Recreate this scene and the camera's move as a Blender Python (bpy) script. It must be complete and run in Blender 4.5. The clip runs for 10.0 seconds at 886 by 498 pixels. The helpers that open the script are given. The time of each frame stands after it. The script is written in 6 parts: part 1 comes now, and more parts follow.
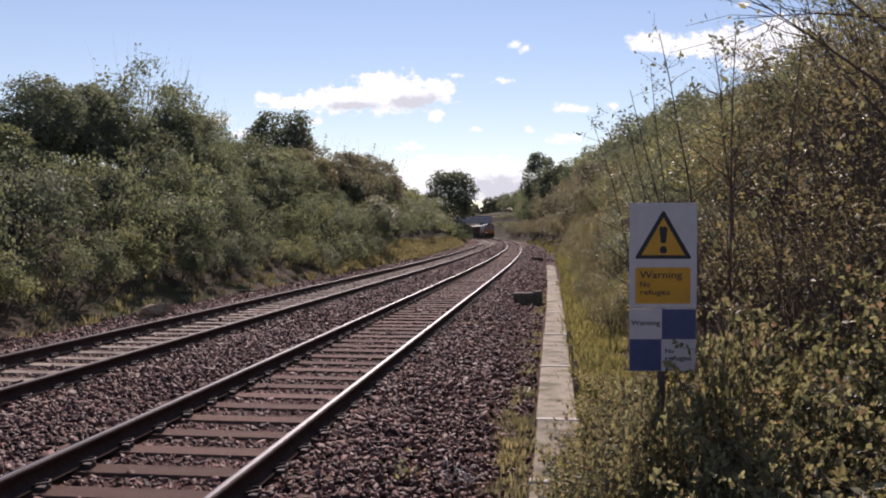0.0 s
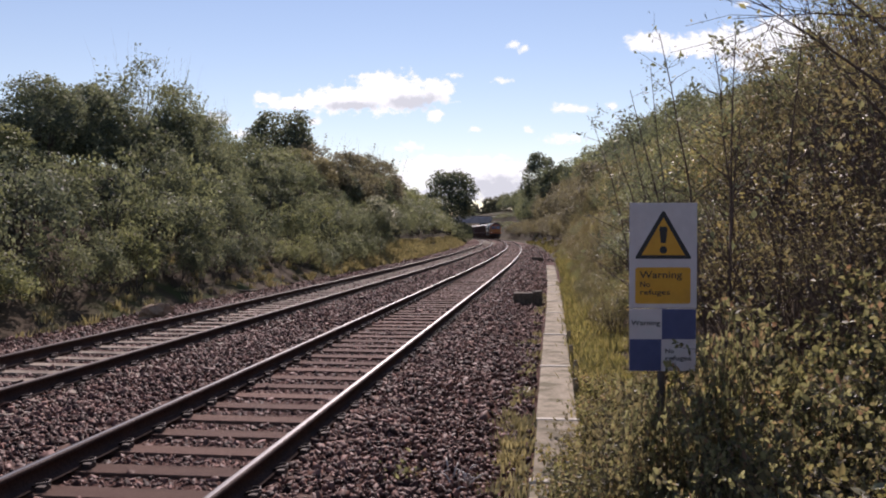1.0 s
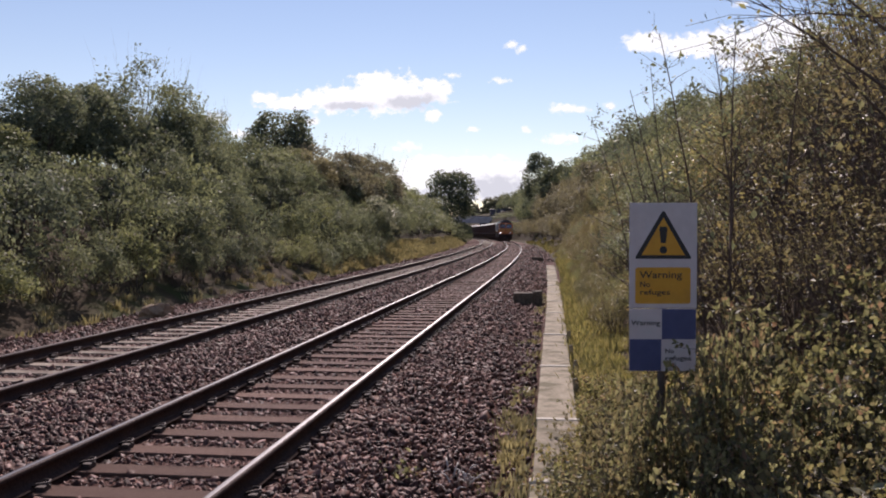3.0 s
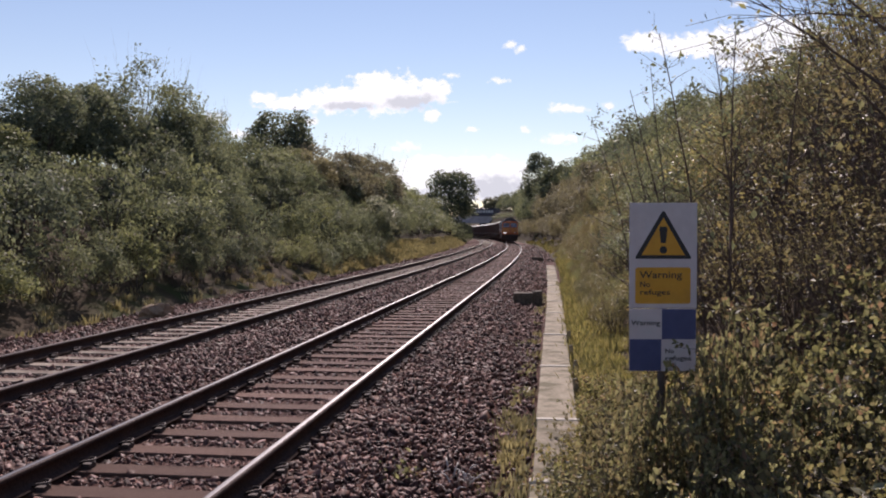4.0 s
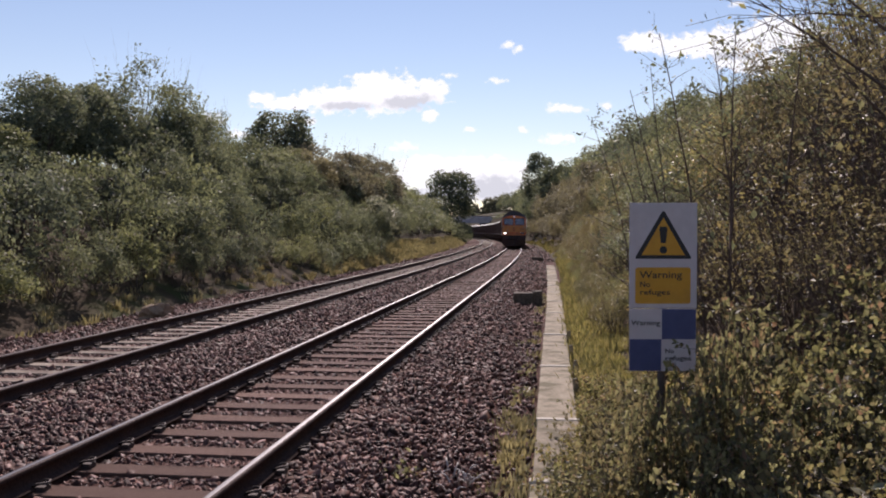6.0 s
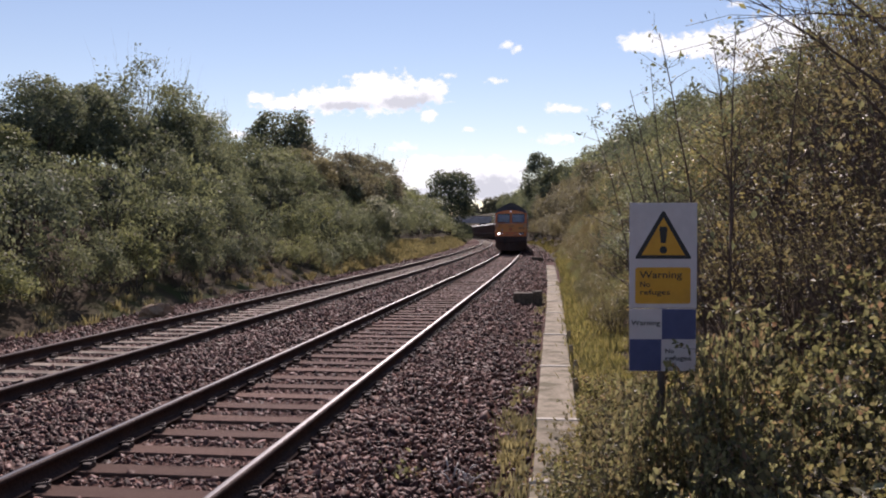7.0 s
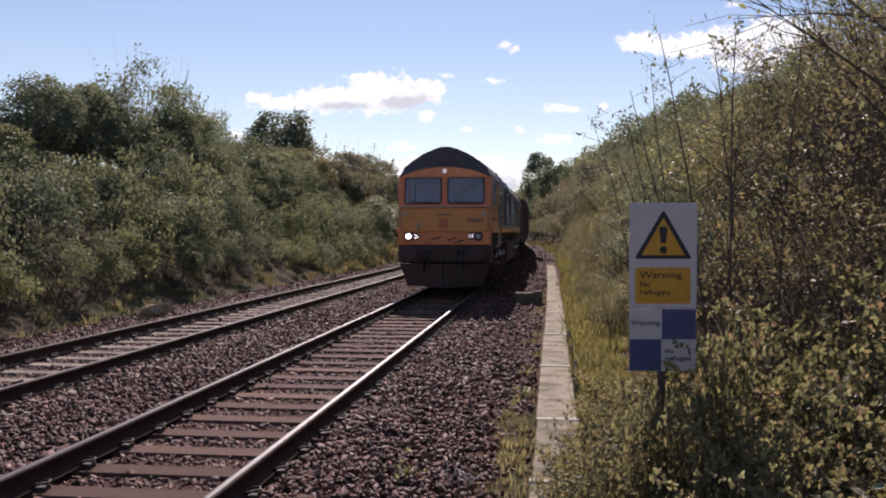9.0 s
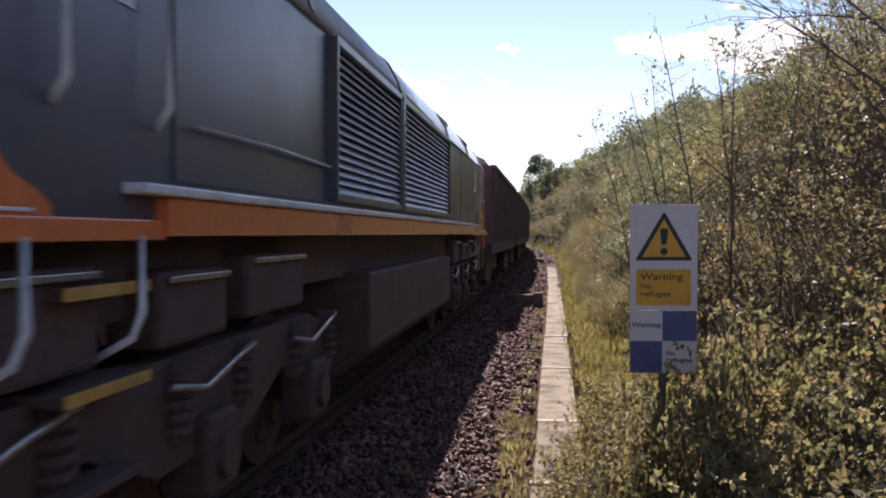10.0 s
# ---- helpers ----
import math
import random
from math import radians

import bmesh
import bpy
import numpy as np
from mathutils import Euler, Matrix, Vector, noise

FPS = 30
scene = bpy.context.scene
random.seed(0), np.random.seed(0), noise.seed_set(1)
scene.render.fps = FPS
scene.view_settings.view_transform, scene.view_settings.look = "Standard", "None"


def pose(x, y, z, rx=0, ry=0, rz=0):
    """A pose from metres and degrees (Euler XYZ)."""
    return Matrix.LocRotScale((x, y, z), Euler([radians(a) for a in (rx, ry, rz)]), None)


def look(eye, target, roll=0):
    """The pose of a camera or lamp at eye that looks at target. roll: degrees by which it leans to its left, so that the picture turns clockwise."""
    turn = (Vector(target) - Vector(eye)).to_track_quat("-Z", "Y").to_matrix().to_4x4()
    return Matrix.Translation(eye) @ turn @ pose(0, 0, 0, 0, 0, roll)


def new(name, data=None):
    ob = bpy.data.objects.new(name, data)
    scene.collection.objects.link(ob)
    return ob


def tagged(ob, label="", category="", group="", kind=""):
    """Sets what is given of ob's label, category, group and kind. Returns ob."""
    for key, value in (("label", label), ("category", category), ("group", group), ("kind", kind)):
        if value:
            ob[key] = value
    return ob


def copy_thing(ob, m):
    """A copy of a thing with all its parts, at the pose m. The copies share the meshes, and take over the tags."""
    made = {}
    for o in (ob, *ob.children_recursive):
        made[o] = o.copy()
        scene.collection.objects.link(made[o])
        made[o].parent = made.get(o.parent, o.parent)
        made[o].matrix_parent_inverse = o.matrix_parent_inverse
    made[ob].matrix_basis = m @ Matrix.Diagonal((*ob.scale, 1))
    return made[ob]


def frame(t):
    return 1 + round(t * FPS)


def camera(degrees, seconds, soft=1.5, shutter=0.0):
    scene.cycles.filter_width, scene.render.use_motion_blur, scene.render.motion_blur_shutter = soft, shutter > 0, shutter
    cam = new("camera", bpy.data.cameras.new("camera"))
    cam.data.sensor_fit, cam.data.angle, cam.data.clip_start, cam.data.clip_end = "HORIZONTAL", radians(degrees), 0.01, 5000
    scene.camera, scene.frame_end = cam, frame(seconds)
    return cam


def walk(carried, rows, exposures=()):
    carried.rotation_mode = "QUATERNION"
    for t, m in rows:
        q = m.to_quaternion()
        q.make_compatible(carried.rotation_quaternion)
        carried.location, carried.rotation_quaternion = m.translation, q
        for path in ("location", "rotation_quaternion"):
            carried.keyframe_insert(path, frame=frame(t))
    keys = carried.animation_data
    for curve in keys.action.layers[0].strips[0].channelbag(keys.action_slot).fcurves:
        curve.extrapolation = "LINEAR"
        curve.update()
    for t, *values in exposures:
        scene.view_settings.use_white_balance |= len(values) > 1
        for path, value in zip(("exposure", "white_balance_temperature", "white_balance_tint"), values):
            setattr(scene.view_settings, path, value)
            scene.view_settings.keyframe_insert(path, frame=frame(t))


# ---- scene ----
import collections

# ---------------------------------------------------------------- camera
EYE_H = 1.61          # eye above the rail heads; z = 0 is the top of the rails
cam = camera(52.2, 10.0, soft=1.95, shutter=0.07)


def aim(tilt, pan=6.91, dx=0.0):
    return pose(dx, 0.0, EYE_H, 90.0 - tilt, 0.0, pan)


walk(cam, [(0.0, aim(1.07)), (9.6, aim(1.07)), (9.75, aim(1.07)), (9.9, aim(0.99, 6.93)), (10.0, aim(0.96, 6.95))],
     exposures=[(0.0, 0.1, 6520, 27), (9.5, 0.1, 6520, 27), (9.75, 0.42, 6520, 27), (10.0, 0.7, 6520, 27)])

# ---------------------------------------------------------------- world, sun
SUN_WAY = Vector((-0.19, 1.42, 1.0)).normalized()     # towards the sun
SUN_EL = math.asin(SUN_WAY.z)
SUN_AZ = math.atan2(SUN_WAY.x, SUN_WAY.y)
world = bpy.data.worlds.new("sky")
scene.world = world
world.use_nodes = True
wn = world.node_tree
wn.nodes.clear()
sky = wn.nodes.new("ShaderNodeTexSky")
sky.sky_type = "NISHITA"
sky.sun_disc = False
sky.sun_elevation = SUN_EL
sky.sun_rotation = SUN_AZ
sky.altitude = 100.0
sky.air_density = 1.05
sky.dust_density = 0.0
sky.ozone_density = 0.5
bgd = wn.nodes.new("ShaderNodeBackground")
bgd.inputs["Strength"].default_value = 0.093
wout = wn.nodes.new("ShaderNodeOutputWorld")
wn.links.new(sky.outputs[0], bgd.inputs[0])
wn.links.new(bgd.outputs[0], wout.inputs[0])

sun = new("sun", bpy.data.lights.new("sun", "SUN"))
sun.data.energy = 5.0
sun.data.angle = radians(0.55)
sun.data.color = (1.0, 0.93, 0.84)
sun.matrix_world = look(SUN_WAY * 200, (0, 0, 0))
# ---------------------------------------------------------------- materials


def nodes_of(name):
    m = bpy.data.materials.new(name)
    m.use_nodes = True
    t = m.node_tree
    return m, t, t.nodes["Principled BSDF"]


def node(t, kind, **vals):
    n = t.nodes.new(kind)
    for k, v in vals.items():
        n.inputs[k].default_value = v
    return n


def ramp(t, src, stops):
    r = t.nodes.new("ShaderNodeValToRGB")
    e = r.color_ramp.elements
    while len(e) < len(stops):
        e.new(0.5)
    for k, (p, c) in zip(e, stops):
        k.position, k.color = p, (*c, 1.0)
    t.links.new(src, r.inputs[0])
    return r.outputs[0]


def mixed(t, fac, a, b, mode="MIX"):
    n = t.nodes.new("ShaderNodeMix")
    n.data_type, n.blend_type = "RGBA", mode
    for sock, v in ((n.inputs[0], fac), (n.inputs[6], a), (n.inputs[7], b)):
        if isinstance(v, (int, float)):
            sock.default_value = v
        elif isinstance(v, tuple):
            sock.default_value = (*v, 1.0)
        else:
            t.links.new(v, sock)
    return n.outputs[2]


def surface(name, c1, c2, grain=20.0, stain=None, stain_scale=1.2, rough=0.8, metal=0.0, bump=0.3, bump_scale=None,
            stretch=(1, 1, 1), vary=0.0, island=0.0, stain_at=0.58, dist=0.01, rough_vary=0.12, spec=0.5):
    """Two-scale weathered surface: fine grain between c1 and c2, large stains of a third colour, relief."""
    m, t, b = nodes_of(name)
    L = t.links.new
    co = t.nodes.new("ShaderNodeTexCoord")
    mp = node(t, "ShaderNodeMapping", Scale=stretch)
    L(co.outputs["Object"], mp.inputs[0])
    n1 = node(t, "ShaderNodeTexNoise", Scale=grain, Detail=6.0, Roughness=0.65)
    L(mp.outputs[0], n1.inputs["Vector"])
    col = ramp(t, n1.outputs[0], [(0.32, c1), (0.68, c2)])
    n2 = node(t, "ShaderNodeTexNoise", Scale=stain_scale, Detail=5.0, Roughness=0.6)
    L(mp.outputs[0], n2.inputs["Vector"])
    if stain:
        f = ramp(t, n2.outputs[0], [(stain_at - 0.08, (0, 0, 0)), (stain_at + 0.12, (1, 1, 1))])
        col = mixed(t, f, col, stain)
    for amount, src in ((vary, "ShaderNodeObjectInfo"), (island, "ShaderNodeNewGeometry")):
        if amount:
            g = t.nodes.new(src)
            key = "Random" if src == "ShaderNodeObjectInfo" else "Random Per Island"
            v = ramp(t, g.outputs[key], [(0.0, (1 - amount,) * 3), (1.0, (1 + amount,) * 3)])
            col = mixed(t, 1.0, col, v, "MULTIPLY")
    L(col, b.inputs["Base Color"])
    b.inputs["Metallic"].default_value = metal
    rr = t.nodes.new("ShaderNodeMapRange")
    rr.inputs["To Min"].default_value = max(0.02, rough - rough_vary)
    rr.inputs["To Max"].default_value = min(1.0, rough + rough_vary)
    L(n2.outputs[0], rr.inputs["Value"])
    L(rr.outputs[0], b.inputs["Roughness"])
    b.inputs["Specular IOR Level"].default_value = spec
    if bump:
        n3 = node(t, "ShaderNodeTexNoise", Scale=bump_scale or grain * 2, Detail=5.0, Roughness=0.7)
        L(mp.outputs[0], n3.inputs["Vector"])
        bp = node(t, "ShaderNodeBump", Strength=bump, Distance=dist)
        L(n3.outputs[0], bp.inputs["Height"])
        L(bp.outputs[0], b.inputs["Normal"])
    return m


def foliage(name, tones, glow=0.5, rough=0.6, spread=0.18):
    """Leaf: each one its own tone, glossy skin, light through the blade."""
    m, t, b = nodes_of(name)
    L = t.links.new
    g = t.nodes.new("ShaderNodeNewGeometry")
    col = ramp(t, g.outputs["Random Per Island"], [(k / (len(tones) - 1), c) for k, c in enumerate(tones)])
    o = t.nodes.new("ShaderNodeObjectInfo")
    v = ramp(t, o.outputs["Random"], [(0.0, (1 - spread, 1 - spread, 1 - spread)), (0.5, (1.0, 1.0, 1.0)),
                                      (1.0, (1 + spread * 1.3, 1 + spread, 1 - spread * 0.4))])
    col = mixed(t, 1.0, col, v, "MULTIPLY")
    co = t.nodes.new("ShaderNodeTexCoord")
    n = node(t, "ShaderNodeTexNoise", Scale=0.9, Detail=3.0)
    L(co.outputs["Object"], n.inputs["Vector"])
    big = ramp(t, n.outputs[0], [(0.3, (0.78, 0.8, 0.8)), (0.7, (1.2, 1.15, 1.0))])
    col = mixed(t, 1.0, col, big, "MULTIPLY")
    L(col, b.inputs["Base Color"])
    b.inputs["Roughness"].default_value = rough
    b.inputs["Specular IOR Level"].default_value = 0.42
    tr = t.nodes.new("ShaderNodeBsdfTranslucent")
    L(mixed(t, 1.0, col, (1.24, 1.22, 0.92), "MULTIPLY"), tr.inputs[0])
    mx = node(t, "ShaderNodeMixShader", Fac=glow)
    L(b.outputs[0], mx.inputs[1])
    L(tr.outputs[0], mx.inputs[2])
    L(mx.outputs[0], t.nodes["Material Output"].inputs[0])
    return m


def glass(name, tint=(0.25, 0.28, 0.3)):
    m, t, b = nodes_of(name)
    b.inputs["Base Color"].default_value = (*tint, 1)
    b.inputs["Roughness"].default_value = 0.03
    b.inputs["Transmission Weight"].default_value = 0.85
    b.inputs["IOR"].default_value = 1.5
    return m


def glowing(name, colour, power):
    m, t, b = nodes_of(name)
    b.inputs["Base Color"].default_value = (0.8, 0.8, 0.8, 1)
    b.inputs["Emission Color"].default_value = (*colour, 1)
    b.inputs["Emission Strength"].default_value = power
    return m


M_SOIL = surface("bank_soil", (0.055, 0.038, 0.026), (0.10, 0.075, 0.045), 9.0, (0.07, 0.085, 0.03), 0.5, 0.95, bump=0.6, dist=0.05, spec=0.05)
# Brown stone reddened further, so the reddish lens veil sits in the colour.
M_BALLAST = surface("ballast_fines", (0.075, 0.039, 0.031), (0.20, 0.112, 0.09), 26.0, (0.085, 0.055, 0.042), 0.8, 0.9, bump=1.0, bump_scale=22, dist=0.06, spec=0.04)
M_STONE = surface("ballast_stone", (0.068, 0.035, 0.028), (0.168, 0.092, 0.074), 30.0, (0.195, 0.112, 0.09), 2.0, 0.66, bump=0.2, island=0.8, spec=0.16)
M_SLEEPER_W = surface("weathered_sleeper", (0.095, 0.054, 0.041), (0.21, 0.128, 0.096), 30.0, (0.115, 0.072, 0.057), 2.5, 0.85, bump=0.5, stretch=(1, 6, 6), vary=0.25, spec=0.08)
M_SLEEPER_C = surface("dusty_concrete_sleeper", (0.24, 0.195, 0.15), (0.36, 0.30, 0.23), 25.0, (0.17, 0.12, 0.09), 2.0, 0.88, bump=0.4, vary=0.18, spec=0.15)
M_RUST = surface("rail_rust", (0.045, 0.028, 0.024), (0.10, 0.06, 0.045), 40.0, (0.05, 0.035, 0.03), 3.0, 0.85, metal=0.0, bump=0.3, spec=0.1)
M_RAILHEAD = surface("polished_rail_head", (0.115, 0.1, 0.094), (0.16, 0.14, 0.13), 60.0, (0.085, 0.072, 0.066), 3.0, 0.4, metal=0.4, bump=0.05, rough_vary=0.06)
M_RAILDULL = surface("worn_rail_head", (0.08, 0.06, 0.052), (0.14, 0.11, 0.095), 60.0, None, 3.0, 0.58, metal=0.15, bump=0.05, rough_vary=0.08, spec=0.3)
M_RAILEDGE = surface("rail_head_shoulder", (0.06, 0.041, 0.035), (0.105, 0.075, 0.064), 50.0, None, 3.0, 0.75, metal=0.0, bump=0.1, spec=0.06)
M_CONC = surface("trough_concrete", (0.27, 0.225, 0.155), (0.42, 0.36, 0.265), 26.0, (0.17, 0.15, 0.095), 3.2, 0.9, bump=0.5, vary=0.16, spec=0.12, stain_at=0.52)
# Lid joints, a paler tone than the lids.
M_CONC_PALE = surface("pale_lid_joint", (0.54, 0.49, 0.40), (0.66, 0.60, 0.51), 35.0, None, 2.2, 0.9, bump=0.3, spec=0.12)
# Darkened overall so backlit block fronts look shaded; channel and bridge share it.
M_CONC_OLD = surface("shade_darkened_concrete", (0.10, 0.078, 0.06), (0.20, 0.162, 0.125), 22.0, (0.08, 0.065, 0.04), 3.0, 0.92, bump=0.6, spec=0.1)
M_BARK = surface("bark", (0.055, 0.042, 0.032), (0.13, 0.105, 0.085), 35.0, (0.09, 0.10, 0.06), 2.0, 0.9, bump=0.6, stretch=(1, 1, 0.3))
M_TWIG = surface("twig", (0.07, 0.045, 0.035), (0.14, 0.10, 0.075), 50.0, None, 2.0, 0.8, bump=0.2)
M_BRICK = surface("bridge_brick", (0.16, 0.13, 0.12), (0.26, 0.22, 0.20), 6.0, (0.12, 0.11, 0.10), 0.6, 0.9, bump=0.4)
M_DECK = surface("bridge_parapet_paint", (0.42, 0.38, 0.39), (0.54, 0.49, 0.50), 4.0, (0.26, 0.24, 0.26), 0.6, 0.7, bump=0.1)
M_LEAF_DARK = foliage("leaf_hawthorn", [(0.090, 0.106, 0.092), (0.132, 0.155, 0.122), (0.182, 0.207, 0.152), (0.230, 0.253, 0.182)])
M_LEAF_MID = foliage("leaf_sallow", [(0.113, 0.129, 0.099), (0.167, 0.191, 0.133), (0.221, 0.247, 0.166), (0.274, 0.294, 0.198)])
# Autumn and bramble tones are also warmed to hold some of that veil.
M_LEAF_WARM = foliage("leaf_autumn", [(0.145, 0.118, 0.088), (0.18, 0.160, 0.106), (0.22, 0.206, 0.13), (0.228, 0.182, 0.126), (0.195, 0.190, 0.118)], glow=0.58, rough=0.5)
M_LEAF_BRAM = foliage("leaf_bramble", [(0.082, 0.080, 0.058), (0.150, 0.150, 0.094), (0.235, 0.236, 0.14), (0.31, 0.30, 0.195), (0.26, 0.165, 0.13)], glow=0.6, rough=0.43)
M_GRASS = foliage("grass_blade", [(0.142, 0.142, 0.074), (0.205, 0.197, 0.098), (0.27, 0.248, 0.13), (0.335, 0.29, 0.17)], glow=0.42, rough=0.5)
M_LEAF_RUST = foliage("leaf_blackthorn", [(0.135, 0.130, 0.114), (0.185, 0.172, 0.142), (0.235, 0.22, 0.172), (0.27, 0.246, 0.196)])
M_LEAF_PALE = foliage("leaf_whitebeam", [(0.19, 0.205, 0.165), (0.29, 0.305, 0.255), (0.40, 0.41, 0.36)], rough=0.5)
M_LEAF_DOCK = foliage("leaf_dock", [(0.28, 0.26, 0.21), (0.42, 0.40, 0.35), (0.24, 0.27, 0.11), (0.33, 0.30, 0.2)], glow=0.35, rough=0.4)
M_STRAW = foliage("dry_grass", [(0.225, 0.2, 0.122), (0.31, 0.275, 0.168), (0.41, 0.365, 0.24)], glow=0.36, rough=0.65)
M_DEAD = surface("bleached_stalk", (0.42, 0.38, 0.34), (0.60, 0.55, 0.50), 40.0, None, 3.0, 0.7, bump=0.1)
# Lifted, slightly bluish tones put distance haze into the leaf colour.
M_FAR = foliage("hazed_far_foliage", [(0.085, 0.095, 0.085), (0.115, 0.12, 0.105), (0.14, 0.145, 0.125)], glow=0.35)
M_CHAIR = surface("cast_iron", (0.04, 0.027, 0.022), (0.08, 0.055, 0.045), 40.0, None, 3.0, 0.8, bump=0.3)
M_BROWNSTONE = surface("broken_brown_stone", (0.28, 0.20, 0.13), (0.46, 0.35, 0.24), 18.0, (0.2, 0.14, 0.09), 4.0, 0.9, bump=0.6, spec=0.1)
# ---------------------------------------------------------------- mesh helpers


def part(name, bm, material, parent=None, label=""):
    me = bpy.data.meshes.new(name)
    bm.to_mesh(me)
    bm.free()
    for mt in (material if isinstance(material, (list, tuple)) else [material]):
        me.materials.append(mt)
    ob = new(name, me)
    if parent is not None:
        ob.parent = parent
    if label:
        ob["label"] = label
    return ob


def shared(name, me, parent, m=None):
    ob = new(name, me)
    ob.parent = parent
    if m is not None:
        ob.matrix_basis = m
    return ob


def empty(name):
    return new(name)


def box(bm, lo, hi, bevel=0.0, slot=0):
    lo, hi = Vector(lo), Vector(hi)
    r = bmesh.ops.create_cube(bm, size=1.0, matrix=Matrix.LocRotScale((lo + hi) / 2, None, hi - lo))
    vs = r["verts"]
    if bevel:
        es = list({e for v in vs for e in v.link_edges})
        r2 = bmesh.ops.bevel(bm, geom=es, offset=bevel, segments=2, affect="EDGES", profile=0.5)
        fs = set(r2["faces"])
        for v in r2["verts"]:
            fs.update(v.link_faces)
    else:
        fs = {f for v in vs for f in v.link_faces}
    for f in fs:
        f.material_index = slot
    return fs


def cyl(bm, p, q, r1, r2=None, seg=12, caps=True, slot=0):
    p, q = Vector(p), Vector(q)
    d = q - p
    m = Matrix.Translation((p + q) / 2) @ d.to_track_quat("Z", "Y").to_matrix().to_4x4()
    r = bmesh.ops.create_cone(bm, cap_ends=caps, segments=seg, radius1=r1, radius2=r1 if r2 is None else r2, depth=d.length, matrix=m)
    for v in r["verts"]:
        for f in v.link_faces:
            f.material_index = slot
    return r["verts"]


def tube(bm, pts, radii, seg=5, slot=0):
    """A tapered tube through pts."""
    rings = []
    for i, p in enumerate(pts):
        p = Vector(p)
        a = Vector(pts[max(i - 1, 0)])
        b = Vector(pts[min(i + 1, len(pts) - 1)])
        q = (b - a).to_track_quat("Z", "Y")
        r = radii[i] if not isinstance(radii, (int, float)) else radii
        rings.append([bm.verts.new(p + q @ Vector((r * math.cos(2 * math.pi * k / seg), r * math.sin(2 * math.pi * k / seg), 0))) for k in range(seg)])
    for u, v in zip(rings, rings[1:]):
        for k in range(seg):
            f = bm.faces.new((u[k], u[(k + 1) % seg], v[(k + 1) % seg], v[k]))
            f.material_index, f.smooth = slot, True
    for ring, flip in ((rings[0], True), (rings[-1], False)):
        f = bm.faces.new(ring[::-1] if flip else ring)
        f.material_index = slot


def prism(bm, outline, axis, a, b, slot=0, bevel=0.0):
    """An outline in the plane across an axis, pushed from a to b. axis 'y': outline is (x, z); 'x': (y, z)."""
    def at(p, s):
        return (p[0], s, p[1]) if axis == "y" else (s, p[0], p[1])
    u = [bm.verts.new(at(p, a)) for p in outline]
    v = [bm.verts.new(at(p, b)) for p in outline]
    n = len(outline)
    fs = [bm.faces.new((u[k], u[(k + 1) % n], v[(k + 1) % n], v[k])) for k in range(n)]
    fs += [bm.faces.new(u[::-1]), bm.faces.new(v)]
    bmesh.ops.recalc_face_normals(bm, faces=fs)
    for f in fs:
        f.material_index = slot
    if bevel:
        bmesh.ops.bevel(bm, geom=list({e for f in fs for e in f.edges}), offset=bevel, segments=1, affect="EDGES")


def quads_mesh(name, verts, material, per=4, faces=None, smooth=False):
    """verts: (n, per, 3) loose polygons; or (v, 3) with faces (f, per)."""
    me = bpy.data.meshes.new(name)
    v = np.asarray(verts, dtype=np.float32).reshape(-1, 3)
    idx = np.arange(len(v), dtype=np.int32).reshape(-1, per) if faces is None else np.asarray(faces, dtype=np.int32)
    me.vertices.add(len(v))
    me.vertices.foreach_set("co", v.ravel())
    me.loops.add(idx.size)
    me.loops.foreach_set("vertex_index", idx.ravel())
    me.polygons.add(len(idx))
    me.polygons.foreach_set("loop_start", np.arange(0, idx.size, idx.shape[1], dtype=np.int32))
    me.update(calc_edges=True)
    if smooth:
        me.polygons.foreach_set("use_smooth", np.ones(len(idx), dtype=bool))
    me.validate()
    for mt in (material if isinstance(material, (list, tuple)) else [material]):
        me.materials.append(mt)
    return me


# ---------------------------------------------------------------- the line of the railway
R_CURVE, Y_CURVE = 1500.0, 35.0
NEAR_C, FAR_C = -2.83, -6.38
RAIL_HALF = 0.7525


def bend(y):
    """Sideways shift of the line where it curves."""
    if y <= Y_CURVE:
        return 0.0
    if y <= 420.0:
        return -((y - Y_CURVE) ** 2) / (2 * R_CURVE)
    return -(385.0 ** 2) / (2 * R_CURVE) - (y - 420.0) * 385.0 / R_CURVE


def turn(y):
    """Heading of the line, degrees about z."""
    return math.degrees(math.atan(max(0.0, min(y, 420.0) - Y_CURVE) / R_CURVE))


def ss(a, b, x):
    t = min(1.0, max(0.0, (x - a) / (b - a)))
    return t * t * (3 - 2 * t)


def crest_r(y):
    return 3.0 + min(max(y, 0), 120) * 0.05


def crest_l(y):
    return 3.6 + min(max(y, 0), 120) * 0.024


def land(u, y):
    """Height of the ground at u metres from the trough line."""
    n = noise.noise(Vector((u * 0.35, y * 0.35, 3.1))) * 0.12
    cr, cl = crest_r(y), crest_l(y)
    if u > 0.5:
        return min(-0.34 + (u - 0.5) * 0.2 + max(0, u - 1.6) * (0.5 + 0.45 * ss(10, 45, y)), cr) + n * ss(0.5, 1.5, u)
    if u < -10.4:
        return min(-0.5 + (-10.4 - u) * 0.52, cl) + n * ss(10.4, 11.5, -u)
    return -0.34 if u > 0.33 else -0.5


# ---------------------------------------------------------------- ground


